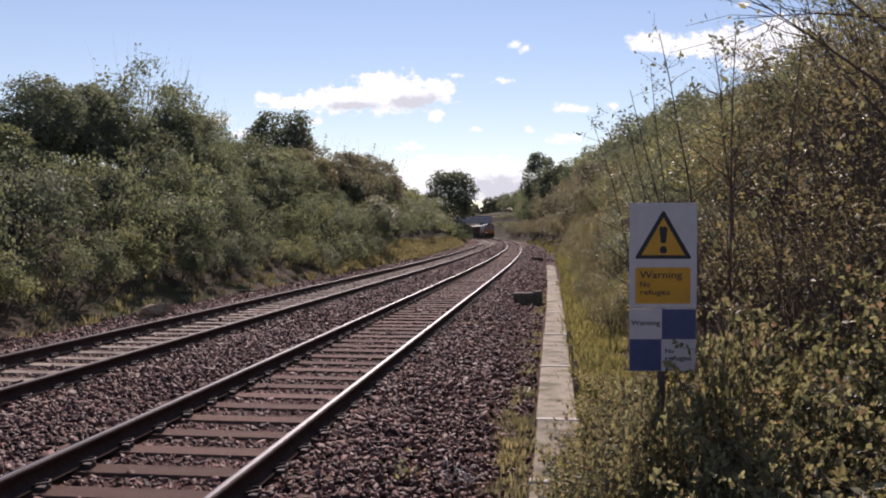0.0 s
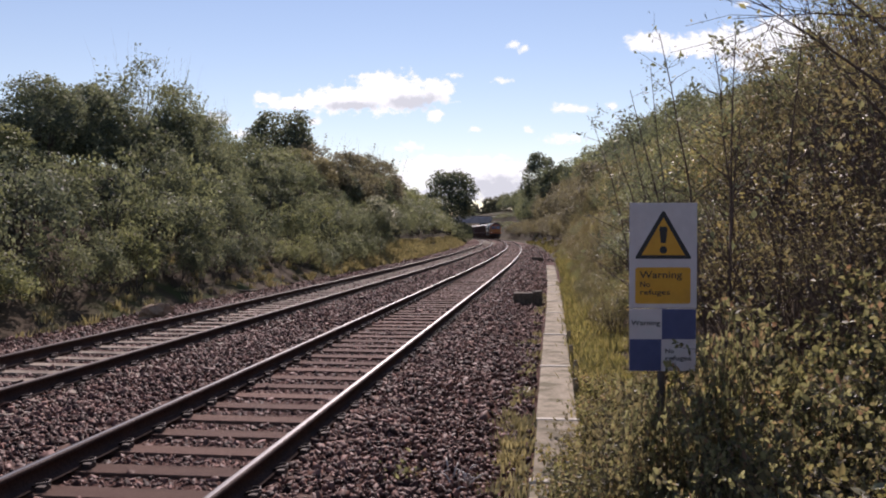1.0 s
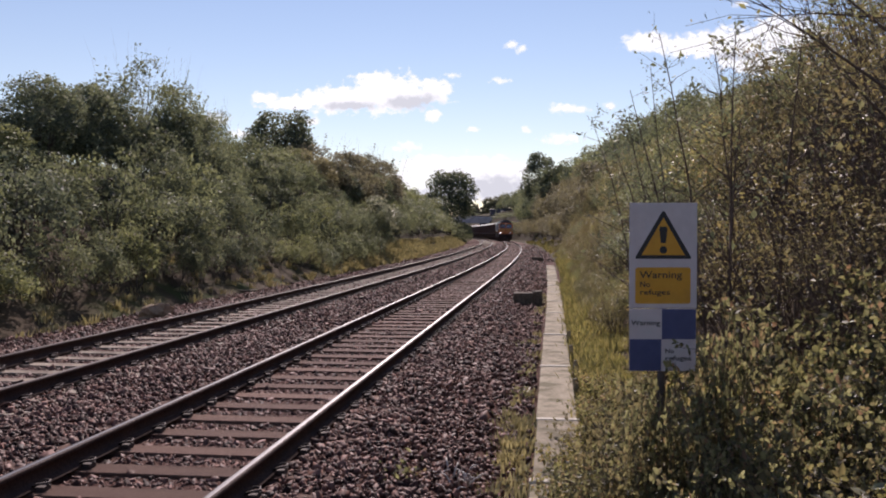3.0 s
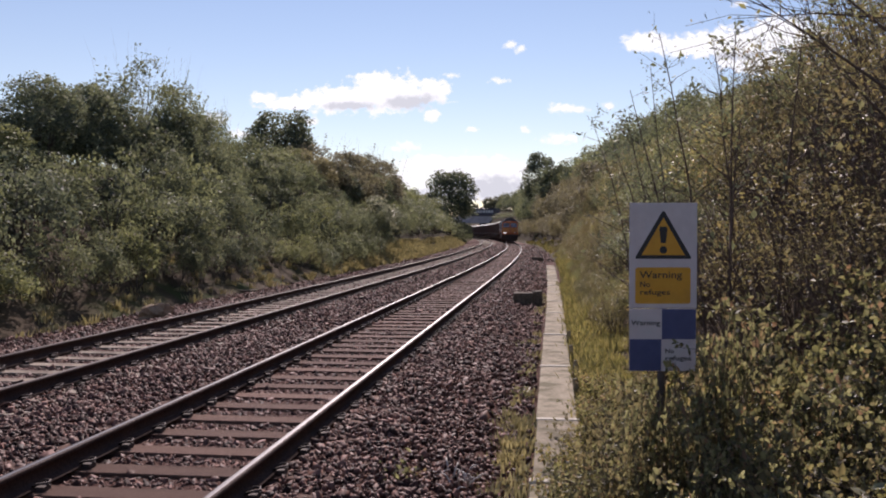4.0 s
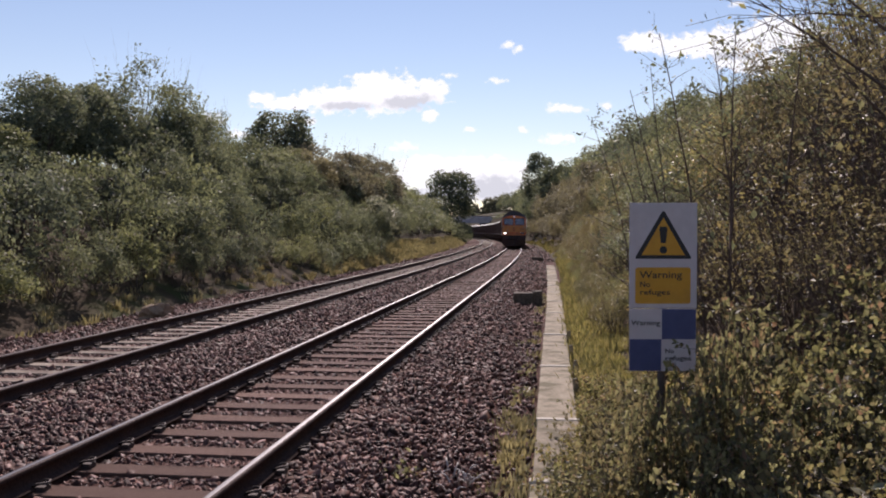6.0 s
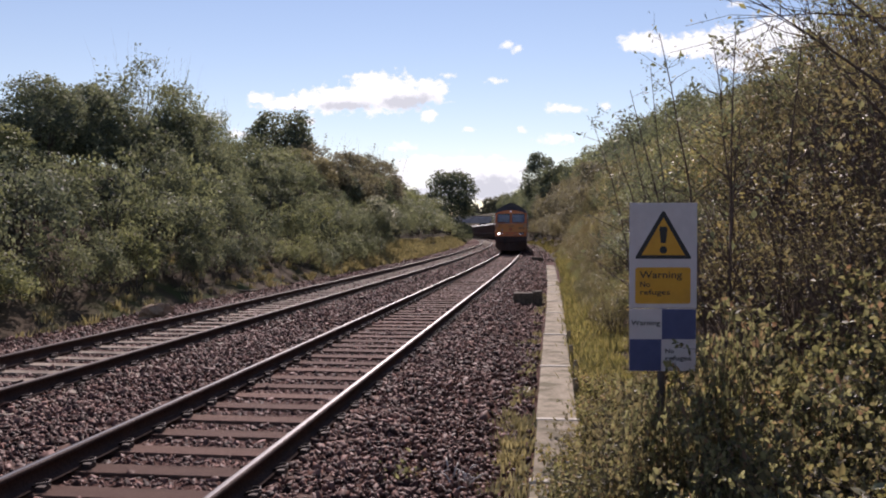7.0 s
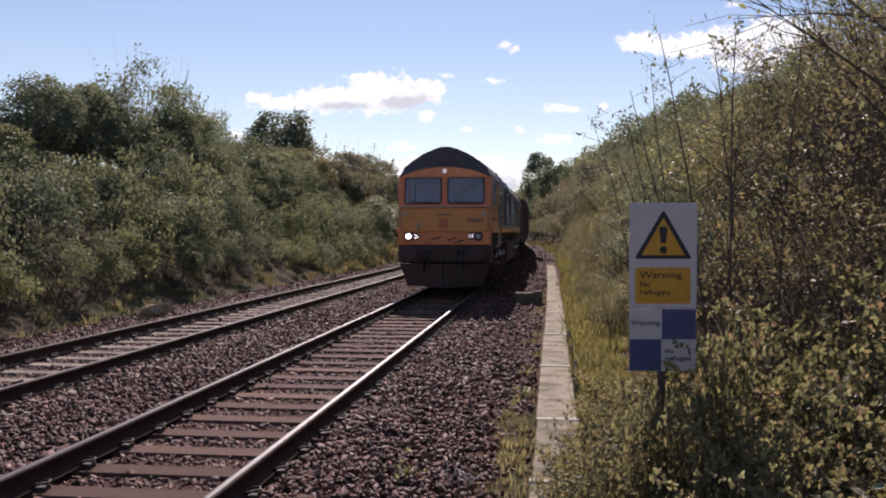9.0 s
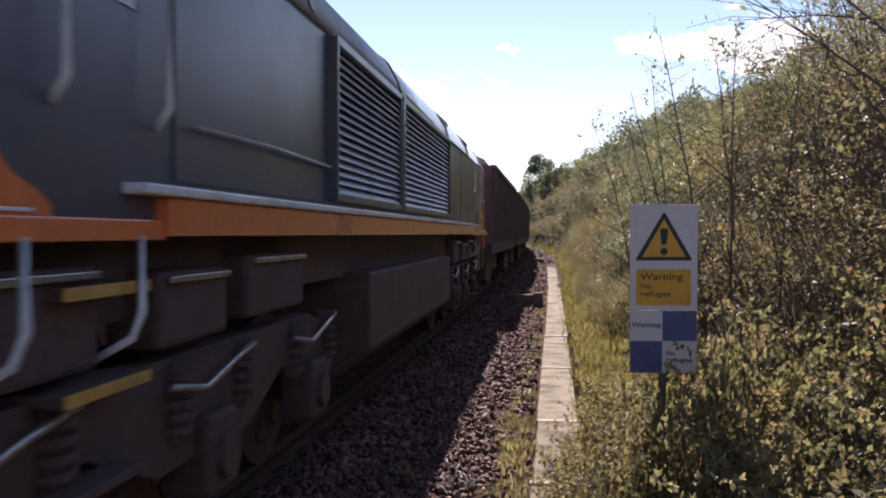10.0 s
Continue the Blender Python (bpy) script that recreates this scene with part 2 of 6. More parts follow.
def build_ground():
    us = [-1500, -700, -350, -180, -100, -60, -40, -30, -25, -22, -20, -18.5, -17, -15.5, -14, -13, -12, -11.2, -10.4, -9.4, -8.6, -5, -2, -0.6,
          -0.2, 0.2, 0.32, 0.36, 0.5, 0.9, 1.3, 1.7, 2.2, 2.8, 3.5, 4.3, 5.2, 6.2, 7.4, 8.8, 10.4, 12.5, 16, 22, 32, 50, 90, 180, 400, 900, 1800]
    ys = [-900, -400, -180, -80, -40, -20, -10] + [-6 + k * 1.2 for k in range(80)] + [92 + k * 5 for k in range(70)] + [460, 520, 620, 800, 1100, 1600, 2400, 3600, 4800]
    v, f = [], []
    for y in ys:
        for u in us:
            b = bend(y) * (1.0 if abs(u) < 60 else 60.0 / abs(u))
            z = land(u, y)
            if y > 440:
                z = z + (6.3 - z) * ss(440, 470, y)
            v.append((u + b, y, z))
    w = len(us)
    for j in range(len(ys) - 1):
        for i in range(w - 1):
            f.append((j * w + i, j * w + i + 1, (j + 1) * w + i + 1, (j + 1) * w + i))
    me = quads_mesh("ground", v, M_SOIL, 4, f, True)
    tagged(new("ground", me), "earth banks of a railway cutting under scrub", "ground", kind="structure")


def build_ballast():
    """Bed of crushed stone under both tracks."""
    prof = [(-11.2, -0.56), (-10.4, -0.47), (-9.5, -0.44), (-8.7, -0.36), (-8.1, -0.215), (-7.4, -0.20), (-5.3, -0.20), (-4.9, -0.19), (-4.4, -0.18), (-4.1, -0.19), (-3.6, -0.20), (-2.1, -0.20),
            (-1.7, -0.19), (-1.35, -0.20), (-0.9, -0.28), (-0.5, -0.33), (-0.22, -0.36), (0.1, -0.365), (0.36, -0.40)]
    ys = [-40 + k * 1.0 for k in range(140)] + [100 + k * 5 for k in range(65)]
    v, f = [], []
    for y in ys:
        for u, z in prof:
            n = noise.noise(Vector((u * 1.7, y * 1.7, 0.3))) * 0.025
            v.append((u + bend(y), y, z + n * (0.4 if -7.5 < u < -5.2 or -3.7 < u < -2 else 1)))
    w = len(prof)
    for j in range(len(ys) - 1):
        for i in range(w - 1):
            f.append((j * w + i, j * w + i + 1, (j + 1) * w + i + 1, (j + 1) * w + i))
    me = quads_mesh("ballast_bed", v, M_BALLAST, 4, f, True)
    bed = tagged(new("ballast_bed", me), "bed of dusty brown crushed stone ballast", "ballast", kind="structure")
    return bed


def ballast_top(u):
    xs = [-11.2, -10.4, -9.5, -8.7, -8.1, -7.4, -4.9, -4.4, -4.1, -3.6, -2.1, -1.7, -1.35, -0.9, -0.5, -0.22]
    zs = [-0.56, -0.47, -0.44, -0.36, -0.215, -0.2, -0.19, -0.18, -0.19, -0.2, -0.2, -0.19, -0.2, -0.28, -0.33, -0.36]
    return np.interp(u, xs, zs)


def build_stones(bed):
    rng = np.random.default_rng(5)
    base = np.array([[-1, -1, -1], [1, -1, -1], [1, 1, -1], [-1, 1, -1], [-1, -1, 1], [1, -1, 1], [1, 1, 1], [-1, 1, 1]], dtype=float)
    fc = np.array([[0, 3, 2, 1], [4, 5, 6, 7], [0, 1, 5, 4], [1, 2, 6, 5], [2, 3, 7, 6], [3, 0, 4, 7]])
    allv = []
    for y0, y1, dens, size in ((5.2, 9.0, 760, 0.028), (9.0, 16.0, 460, 0.030), (16.0, 30.0, 170, 0.035), (30.0, 60.0, 60, 0.045), (60.0, 130.0, 16, 0.075)):
        n = int((y1 - y0) * 10.6 * dens)
        y = rng.uniform(y0, y1, n)
        u = rng.uniform(-11.0, -0.22 if y0 < 48 else 0.3, n)
        keep = u > -0.66 * y - 0.6
        # sleepers stay clear between the rails and just outside them
        for c, half in ((NEAR_C, 0.72), (FAR_C, 0.72)):
            pitch = 0.624
            on = (np.abs(((y + 0.1) / pitch) % 1.0 - 0.5) < 0.2) & (np.abs(u - c) < half)
            keep &= ~(on & (rng.random(n) < 0.97))
            far_end = (np.abs(((y + 0.1) / pitch) % 1.0 - 0.5) < 0.2) & (u < c - half) & (u > c - 1.25)
            keep &= ~(far_end & (rng.random(n) < 0.65))
            keep &= ~(np.abs(np.abs(u - c) - RAIL_HALF) < 0.085)
        keep &= rng.random(n) < np.where((u < -8.3) | (u > -0.8), 0.55, 1.0)
        u, y = u[keep], y[keep]
        n = len(u)
        s = size * rng.lognormal(0, 0.28, n)
        shape = rng.uniform(0.6, 1.3, (n, 3)) * s[:, None]
        shape[:, 1] *= 0.7
        shape[:, 2] *= 0.42
        q = rng.normal(size=(n, 4))
        q /= np.linalg.norm(q, axis=1)[:, None]
        w, x, yy, zz = q.T
        rot = np.stack([1 - 2 * (yy * yy + zz * zz), 2 * (x * yy - zz * w), 2 * (x * zz + yy * w),
                        2 * (x * yy + zz * w), 1 - 2 * (x * x + zz * zz), 2 * (yy * zz - x * w),
                        2 * (x * zz - yy * w), 2 * (yy * zz + x * w), 1 - 2 * (x * x + yy * yy)], 1).reshape(n, 3, 3)
        pts = base[None] * shape[:, None, :] * rng.uniform(0.45, 1.15, (n, 8, 3))
        pts = np.einsum("nij,nkj->nki", rot, pts)
        inside = (np.abs(u - NEAR_C) < 0.7) | (np.abs(u - FAR_C) < 0.7)
        z = ballast_top(u) + np.where(inside, rng.uniform(-0.03, 0.0, n), rng.uniform(-0.012, 0.03, n))
        off = np.array([bend(k) for k in y])
        pts += np.stack([u + off, y, z], 1)[:, None, :]
        allv.append(pts)
    v = np.concatenate(allv)
    faces = (np.arange(len(v))[:, None, None] * 8 + fc[None]).reshape(-1, 4)
    me = quads_mesh("ballast_stones", v.reshape(-1, 3), M_STONE, 4, faces)
    ob = shared("ballast_stones", me, bed)
    tagged(ob, "loose angular grey-brown ballast stones", kind="stuff")


# ---------------------------------------------------------------- tracks


def sweep_rail(name, u0, mats, parent, label):
    """Flat-bottom rail, 159 mm high; the running surface is a second material."""
    prof = [(-0.07, -0.159), (0.07, -0.159), (0.07, -0.148), (0.02, -0.13), (0.009, -0.115), (0.009, -0.05), (0.034, -0.038), (0.035, -0.008), (0.027, -0.001), (0.015, 0.0),
            (-0.021, 0.0), (-0.027, -0.001), (-0.035, -0.008), (-0.034, -0.038), (-0.009, -0.05), (-0.009, -0.115), (-0.02, -0.13), (-0.07, -0.148)]
    ys = [-30, -10, 0, 20, 35] + [40 + k * 5 for k in range(76)] + [440, 470]
    n = len(prof)
    v, f = [], []
    for y in ys:
        for a, z in prof:
            v.append((u0 + bend(y) + a, y, z))
    for j in range(len(ys) - 1):
        for k in range(n):
            f.append((j * n + k, j * n + (k + 1) % n, (j + 1) * n + (k + 1) % n, (j + 1) * n + k))
    me = quads_mesh(name, v, mats, 4, f)
    for p in me.polygons:
        if p.index % n in (7, 8, 9, 10, 11):
            p.material_index = 1 if p.index % n == 9 else 2
    ob = shared(name, me, parent)
    ob["label"] = label
    return ob


def sleeper_mesh(mat, wooden):
    bm = bmesh.new()
    w = 0.125
    if wooden:
        box(bm, (-1.28, -w, -0.31), (1.28, w, -0.172), 0.008)
    else:
        out = [(-1.25, -0.33), (1.25, -0.33), (1.25, -0.185), (0.95, -0.168), (0.55, -0.168), (0.38, -0.196), (-0.38, -0.196), (-0.55, -0.168), (-0.95, -0.168), (-1.25, -0.185)]
        prism(bm, out, "y", -w, w)
    me = bpy.data.meshes.new("sleeper")
    bm.to_mesh(me)
    bm.free()
    me.materials.append(mat)
    return me


def clip_mesh():
    """Spring clip on its cast shoulder, outside the rail foot."""
    bm = bmesh.new()
    box(bm, (0.06, -0.055, -0.175), (0.13, 0.055, -0.135), 0.008)
    pts = [(0.05, -0.05, -0.135), (0.085, -0.06, -0.115), (0.125, -0.045, -0.11), (0.14, 0.0, -0.115), (0.125, 0.045, -0.11), (0.085, 0.055, -0.112), (0.06, 0.02, -0.128)]
    tube(bm, pts, 0.0105, 5)
    me = bpy.data.meshes.new("rail_clip")
    bm.to_mesh(me)
    bm.free()
    me.materials.append(M_CHAIR)
    return me


def build_track(name, c, heads, mat, wooden, label):
    tr = tagged(empty(name), label, "railway track", "railway tracks")
    for s, lab in ((-1, ""), (1, "")):
        sweep_rail("rail", c + s * RAIL_HALF, [M_RUST, heads, M_RAILEDGE], tr, "steel rail with a bright worn running surface")
    me, clip = sleeper_mesh(mat, wooden), clip_mesh()
    pitch = 0.624
    far = []
    rng = random.Random(int(-c * 100))
    for k in range(-46, 560):
        y = (k + 0.5) * pitch - 0.1
        m = pose(c + bend(y) + rng.uniform(-0.02, 0.02), y, rng.uniform(-0.006, 0.004), 0, 0, turn(y) + rng.uniform(-0.5, 0.5))
        if y < 68:
            shared("sleeper", me, tr, m)
            if -3 < y < 32:
                for s in (-1, 1):
                    for t in (-1, 1):
                        shared("rail_clip", clip, tr, pose(c + s * RAIL_HALF + bend(y), y, 0, 0, 0, 0 if t > 0 else 180))
        else:
            far.append(np.array([m @ v.co for v in me.vertices]))
    polys = [list(p.vertices) for p in me.polygons]
    nv = len(me.vertices)
    vv, ff = np.concatenate(far), [[i + j * nv for i in p] for j in range(len(far)) for p in polys]
    m2 = bpy.data.meshes.new("far_sleepers")
    m2.from_pydata(vv.tolist(), [], ff)
    m2.materials.append(mat)
    tagged(shared("far_sleepers", m2, tr), "rows of distant sleepers", kind="stuff")


def build_trough():
    tr = tagged(empty("cable_trough"), "concrete cable trough with flat grey lids beside the track", "cable trough", kind="structure")
    bm = bmesh.new()
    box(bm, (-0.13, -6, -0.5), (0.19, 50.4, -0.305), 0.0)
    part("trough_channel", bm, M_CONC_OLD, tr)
    rng = random.Random(4)
    joints = [1.5, 4.6, 6.75, 9.0, 12.6, 16.5, 21.0, 24.5, 28.2, 31.8, 35.2, 39.3, 43.3, 47.0, 50.5]
    for a, b in zip(joints, joints[1:]):
        dx = rng.uniform(-0.012, 0.012) + bend(b) + 0.05 - 0.1 * ss(24, 50, b)
        bm = bmesh.new()
        box(bm, (-0.205, a + 0.02, -0.305), (0.205, b - 0.02, -0.25), 0.012)
        ob = part("trough_lid", bm, M_CONC, tr)
        ob.matrix_basis = pose(dx, 0, rng.uniform(-0.004, 0.008), 0, rng.uniform(-0.8, 0.8), 0)
        bm = bmesh.new()
        box(bm, (-0.212, b - 0.045, -0.262), (0.212, b + 0.045, -0.236), 0.008)
        part("lid_joint", bm, M_CONC_PALE, tr).location = (dx, 0, 0)


build_ground()
bed = build_ballast()
build_track("near_track", NEAR_C, M_RAILHEAD, M_SLEEPER_W, True, "railway track with polished rails on brown weathered sleepers")
build_track("far_track", FAR_C, M_RAILDULL, M_SLEEPER_C, True, "railway track with duller rails on pale dusty sleepers")
build_trough()
build_stones(bed)
# ---------------------------------------------------------------- plants


def leaves(rng, centres, size, up=0.3, out=None, narrow=0.5):
    """One folded four-sided blade for each centre; out: directions they tend to face."""
    n = len(centres)
    d = rng.normal(size=(n, 3))
    if out is not None:
        d = d * 0.75 + out
    d[:, 2] += up
    d /= np.linalg.norm(d, axis=1)[:, None] + 1e-9
    a = np.cross(d, rng.normal(size=(n, 3)))
    a /= np.linalg.norm(a, axis=1)[:, None] + 1e-9
    b = np.cross(d, a)
    s = (size * rng.lognormal(0, 0.3, n))[:, None]
    base = centres - a * s * 0.5
    tip = centres + a * s * 0.55 - d * s * 0.12
    w = s * narrow * rng.uniform(0.75, 1.2, (n, 1))
    l = centres + b * w * 0.5 + d * s * 0.10
    r = centres - b * w * 0.5 + d * s * 0.10
    return np.stack([base, l, tip, r], 1)


def crown(rng, half, height, clumps, per, size, low=0.0, spread=0.3, lump=0.35, narrow=0.5, spikes=4):
    """Leaves of an uneven crown: rounded heads of foliage with dark hollows between them, and sprays that stick out."""
    heads = max(10, clumps // 5)
    d = rng.normal(size=(heads, 3))
    d[:, 2] = np.abs(d[:, 2]) * 1.1 - 0.35
    d /= np.linalg.norm(d, axis=1)[:, None]
    r = rng.uniform(0.5, 0.86, heads)
    c = d * r[:, None] * np.array([half, half, (height - low) * 0.56])
    c[:, 2] += low + (height - low) * 0.44
    hr = half * rng.uniform(0.24, 0.46, heads)
    c[:, 2] = np.clip(c[:, 2], low + hr * 0.6, None)
    n = clumps * per
    k = rng.choice(heads, n, p=hr ** 2 / np.sum(hr ** 2))
    e = rng.normal(size=(n, 3))
    e /= np.linalg.norm(e, axis=1)[:, None]
    e = e + d[k] * 0.55 + np.array([0, 0, 0.2])
    e /= np.linalg.norm(e, axis=1)[:, None]
    seed = rng.uniform(0, 50)
    rad = hr[k] * (0.62 + 0.5 * rng.random(n) ** 0.6) * (1 + lump * rng.normal(0, 0.28, n))
    pts = c[k] + e * rad[:, None] * np.array([1.0, 1.0, 0.85])
    out = e * 0.6
    for _ in range(spikes):
        h = rng.integers(0, heads)
        way = (d[h] * 0.6 + np.array([0, 0, 0.9]) + rng.normal(0, 0.25, 3)) * rng.uniform(0.06, 0.12) * height
        m = max(14, per // 2)
        t = rng.uniform(0, 1, m)[:, None]
        pts = np.concatenate([pts, c[h] + d[h] * hr[h] * 0.6 + way * t ** 1.4 * 1.25 + rng.normal(size=(m, 3)) * (spread * 0.25) * (1.15 - t)])
        out = np.concatenate([out, np.tile(way / np.linalg.norm(way) * 0.3, (m, 1))])
    pts[:, 2] = np.maximum(pts[:, 2], 0.02)
    return leaves(rng, pts, size, 0.3, out, narrow), c


def limbs(rng, centres, trunk_h, r0, pick, lean=0.0, stems=3):
    """Forking stems from the ground out to some of the clumps."""
    bm = bmesh.new()
    idx = rng.choice(len(centres), min(pick, len(centres)), replace=False)
    roots = []
    for s in range(stems):
        a = 2 * math.pi * s / stems + rng.uniform(0, 1)
        o = 0.0 if stems == 1 else 0.12
        p = [(math.cos(a) * o, math.sin(a) * o, -0.15)]
        for k in range(1, 4):
            p.append((math.cos(a) * (o + k * lean) + rng.uniform(-0.08, 0.08), math.sin(a) * (o + k * lean) + rng.uniform(-0.08, 0.08), trunk_h * k / 3))
        tube(bm, p, [r0, r0 * 0.85, r0 * 0.72, r0 * 0.6], 6)
        roots.append(Vector(p[-1]))
    for i in idx:
        e = Vector(centres[i])
        s = min(roots, key=lambda q: (q - e).length)
        m = s.lerp(e, 0.5) + Vector((rng.uniform(-0.15, 0.15), rng.uniform(-0.15, 0.15), 0.12 * (e - s).length))
        tube(bm, [s, m, e], [r0 * 0.5, r0 * 0.28, r0 * 0.08], 4)
    return bm


def fine_twigs(rng, half, height, count, top):
    """Thin bare shoots that arch up and out through the leaves."""
    v, f = [], []
    for k in range(count):
        a, b = rng.uniform(0, 6.283), rng.uniform(0.15, 1.05)
        way = np.array([np.cos(a) * b * half, np.sin(a) * b * half, height * rng.uniform(0.45, 1.18)])
        root = np.array([np.cos(a), np.sin(a), 0]) * rng.uniform(0, half * 0.5)
        p = [root, root + way * 0.4 + np.array([0, 0, 0.12 * height]), root + way * 0.75 + np.array([0, 0, 0.12 * height]), root + way + rng.normal(0, 0.06, 3)]
        r0 = rng.uniform(0.004, 0.009)
        base = len(v)
        for j, q in enumerate(p):
            for i in range(3):
                t = i * 2.094 + a
                v.append(q + np.array([np.cos(t), np.sin(t), 0]) * r0 * (1 - j * 0.27))
        for j in range(3):
            for i in range(3):
                f.append((base + j * 3 + i, base + j * 3 + (i + 1) % 3, base + (j + 1) * 3 + (i + 1) % 3, base + (j + 1) * 3 + i))
    shared("twig_tangle", quads_mesh("twig_tangle", v, M_TWIG, 4, f), top)["kind"] = "stuff"


def make_bush(name, seed, half, height, clumps, per, size, mat, label, cat, low=0.0, trunk=0.5, r0=0.05, spread=0.3, lump=0.35, narrow=0.5, pick=16, stems=3, spikes=4, group="", twigs=0):
    rng = np.random.default_rng(seed)
    q, c = crown(rng, half, height, clumps, per, size, low, spread, lump, narrow, spikes)
    top = tagged(empty(name), label, cat, group)
    wood = part("trunk" if stems == 1 else "branchwork", limbs(rng, c, trunk, r0, pick, 0.05, stems), M_BARK, top)
    if stems > 1:
        wood["kind"] = "stuff"
    shared("crown", quads_mesh("crown", q, mat), top)
    if twigs:
        fine_twigs(rng, half, height, twigs, top)
    return top


def place(kinds, spots):
    """First use moves the model itself, later uses are copies."""
    used = set()
    for k, m, s in spots:
        ob = kinds[k]
        if k not in used:
            used.add(k)
            ob.matrix_basis = m
            ob.scale = (s[0], s[0], s[1])
        else:
            c = copy_thing(ob, m)
            c.scale = (s[0], s[0], s[1])


def build_scrub():
    hl = "dense grey-green hawthorn and sallow bush on the cutting side"
    rl = "thick brownish-green autumn scrub on the steep bank"
    L = [make_bush("bush", 11 + k, 1.9, 4.2, 116, 38, 0.105, (M_LEAF_DARK, M_LEAF_MID, M_LEAF_DARK, M_LEAF_MID)[k], hl, "bush", 0.0, 1.2, 0.07, 0.34, 0.5, 0.55, 18, group="bushes on the far bank") for k in range(4)]
    S = [make_bush("shrub", 31 + k, 1.5, 2.4, 84, 32, 0.09, (M_LEAF_MID, M_LEAF_DARK, M_LEAF_MID)[k], "low leafy shrub at the foot of the bank", "shrub", 0.0, 0.5, 0.04, 0.3, 0.45, 0.55, 12, group="shrubs at the bank foot") for k in range(3)]
    F = [make_bush("far_bush", 51 + k, 2.5, 4.6, 80, 21, 0.20, (M_LEAF_DARK, M_LEAF_MID, M_LEAF_MID)[k], "distant rounded bush along the railway cutting", "bush", 0.0, 1.2, 0.07, 0.42, 0.5, 0.6, 8, group="far bushes") for k in range(3)]
    R = [make_bush("scrub", 71 + k, 1.5, 2.7, 120, 34, 0.06, (M_LEAF_WARM, M_LEAF_BRAM, M_LEAF_MID)[k], rl, "scrub", 0.0, 0.8, 0.035, 0.28, 0.45, 0.5, 26, stems=5, spikes=8, group="scrub on the near bank", twigs=60) for k in range(3)]
    T = [make_bush("thicket", 91 + k, 1.4, 2.7, 64, 28, 0.042, (M_LEAF_WARM, M_LEAF_WARM)[k], "open twiggy thicket with sparse small leaves", "scrub", 0.0, 0.9, 0.022, 0.28, 0.6, 0.5, 60, stems=7, spikes=6, group="scrub on the near bank", twigs=110) for k in range(2)]
    dl = "tall dark hawthorn standing on the crest of the bank"
    D = [make_bush("hawthorn", 111 + k, 1.6, 4.5, 190, 44, 0.105, M_LEAF_DARK, dl, "tree", 0.0, 1.6, 0.08, 0.3, 0.5, 0.55, 24, group="hawthorns on the crest", spikes=7) for k in range(3)]
    G = [make_bush("sallow", 121 + k, 1.6, 4.5, 110, 34, 0.10, M_LEAF_MID, "open feathery sallow rising above its neighbours", "tree", 0.2, 1.8, 0.07, 0.34, 0.75, 0.5, 34, group="sallows on the crest", spikes=26, twigs=40) for k in range(2)]
    Mx = [make_bush("elder", 131, 1.6, 4.5, 150, 40, 0.11, M_LEAF_MID, "rounded grey-green elder on the bank", "tree", 0.0, 1.4, 0.07, 0.34, 0.5, 0.55, 20, group="elders on the bank", spikes=8)]
    Bx = [make_bush("blackthorn", 141 + k, 1.6, 4.5, 190, 40, 0.12, M_LEAF_RUST, "tall brownish blackthorn with ragged twiggy top", "tree", 0.0, 1.6, 0.08, 0.34, 0.5, 0.5, 30, group="blackthorns on the crest", spikes=20, twigs=30) for k in range(2)]
    Px = [make_bush("pale_bush", 151, 1.5, 4.5, 130, 36, 0.13, M_LEAF_PALE, "pale silvery-leaved bush above yellow grass", "bush", 0.0, 1.2, 0.06, 0.34, 0.5, 0.55, 20, spikes=8)]
    H = [make_bush("far_bush", 161 + k, 2.5, 4.6, 100, 22, 0.19, M_LEAF_RUST, "distant brownish bush along the railway cutting", "bush", 0.0, 1.2, 0.07, 0.42, 0.5, 0.55, 10, group="far bushes", spikes=10) for k in range(2)]
    kinds = {(c, k): o for c, group_ in (("D", D), ("G", G), ("M", Mx), ("B", Bx), ("P", Px), ("H", H)) for k, o in enumerate(group_)}
    kinds.update({("L", k): o for k, o in enumerate(L)})
    kinds.update({("S", k): o for k, o in enumerate(S)})
    kinds.update({("F", k): o for k, o in enumerate(F)})
    kinds.update({("R", k): o for k, o in enumerate(R)})
    kinds.update({("T", k): o for k, o in enumerate(T)})
    rng = random.Random(8)
    spots = []
    seen = collections.Counter()

    def add(kind, n, u, y, w, h):
        k = rng.randrange(n)
        k = seen[kind] if seen[kind] < n else k
        seen[kind] += 1
        spots.append(((kind, k), pose(u + bend(y), y, land(u, y) - 0.08, 0, 0, rng.uniform(0, 360)), (w, h)))

    # far side of the line: low growth at the foot, grass banks further on, then taller layers behind
    y = 15.0
    while y < 78:
        if y < 40:
            add("S", 3, -11.4 + rng.uniform(-0.3, 0.3), y, rng.uniform(0.6, 0.85), rng.uniform(0.45, 0.75))
            if rng.random() < 0.78:
                add("S", 3, -12.8 + rng.uniform(-0.5, 0.5), y + 1.0, rng.uniform(0.75, 1.3), rng.uniform(0.75, 1.45))
        else:
            if y < 56:
                add("S", 3, -11.3 + rng.uniform(-0.3, 0.3), y, rng.uniform(0.6, 0.85), rng.uniform(0.5, 0.8))
            add("S", 3, (-12.3 if y < 55 else -13.3) + rng.uniform(-0.4, 0.4), y + 1.0, rng.uniform(0.85, 1.2), rng.uniform(0.75, 1.25))
        y += 2.2
    y = 16.0
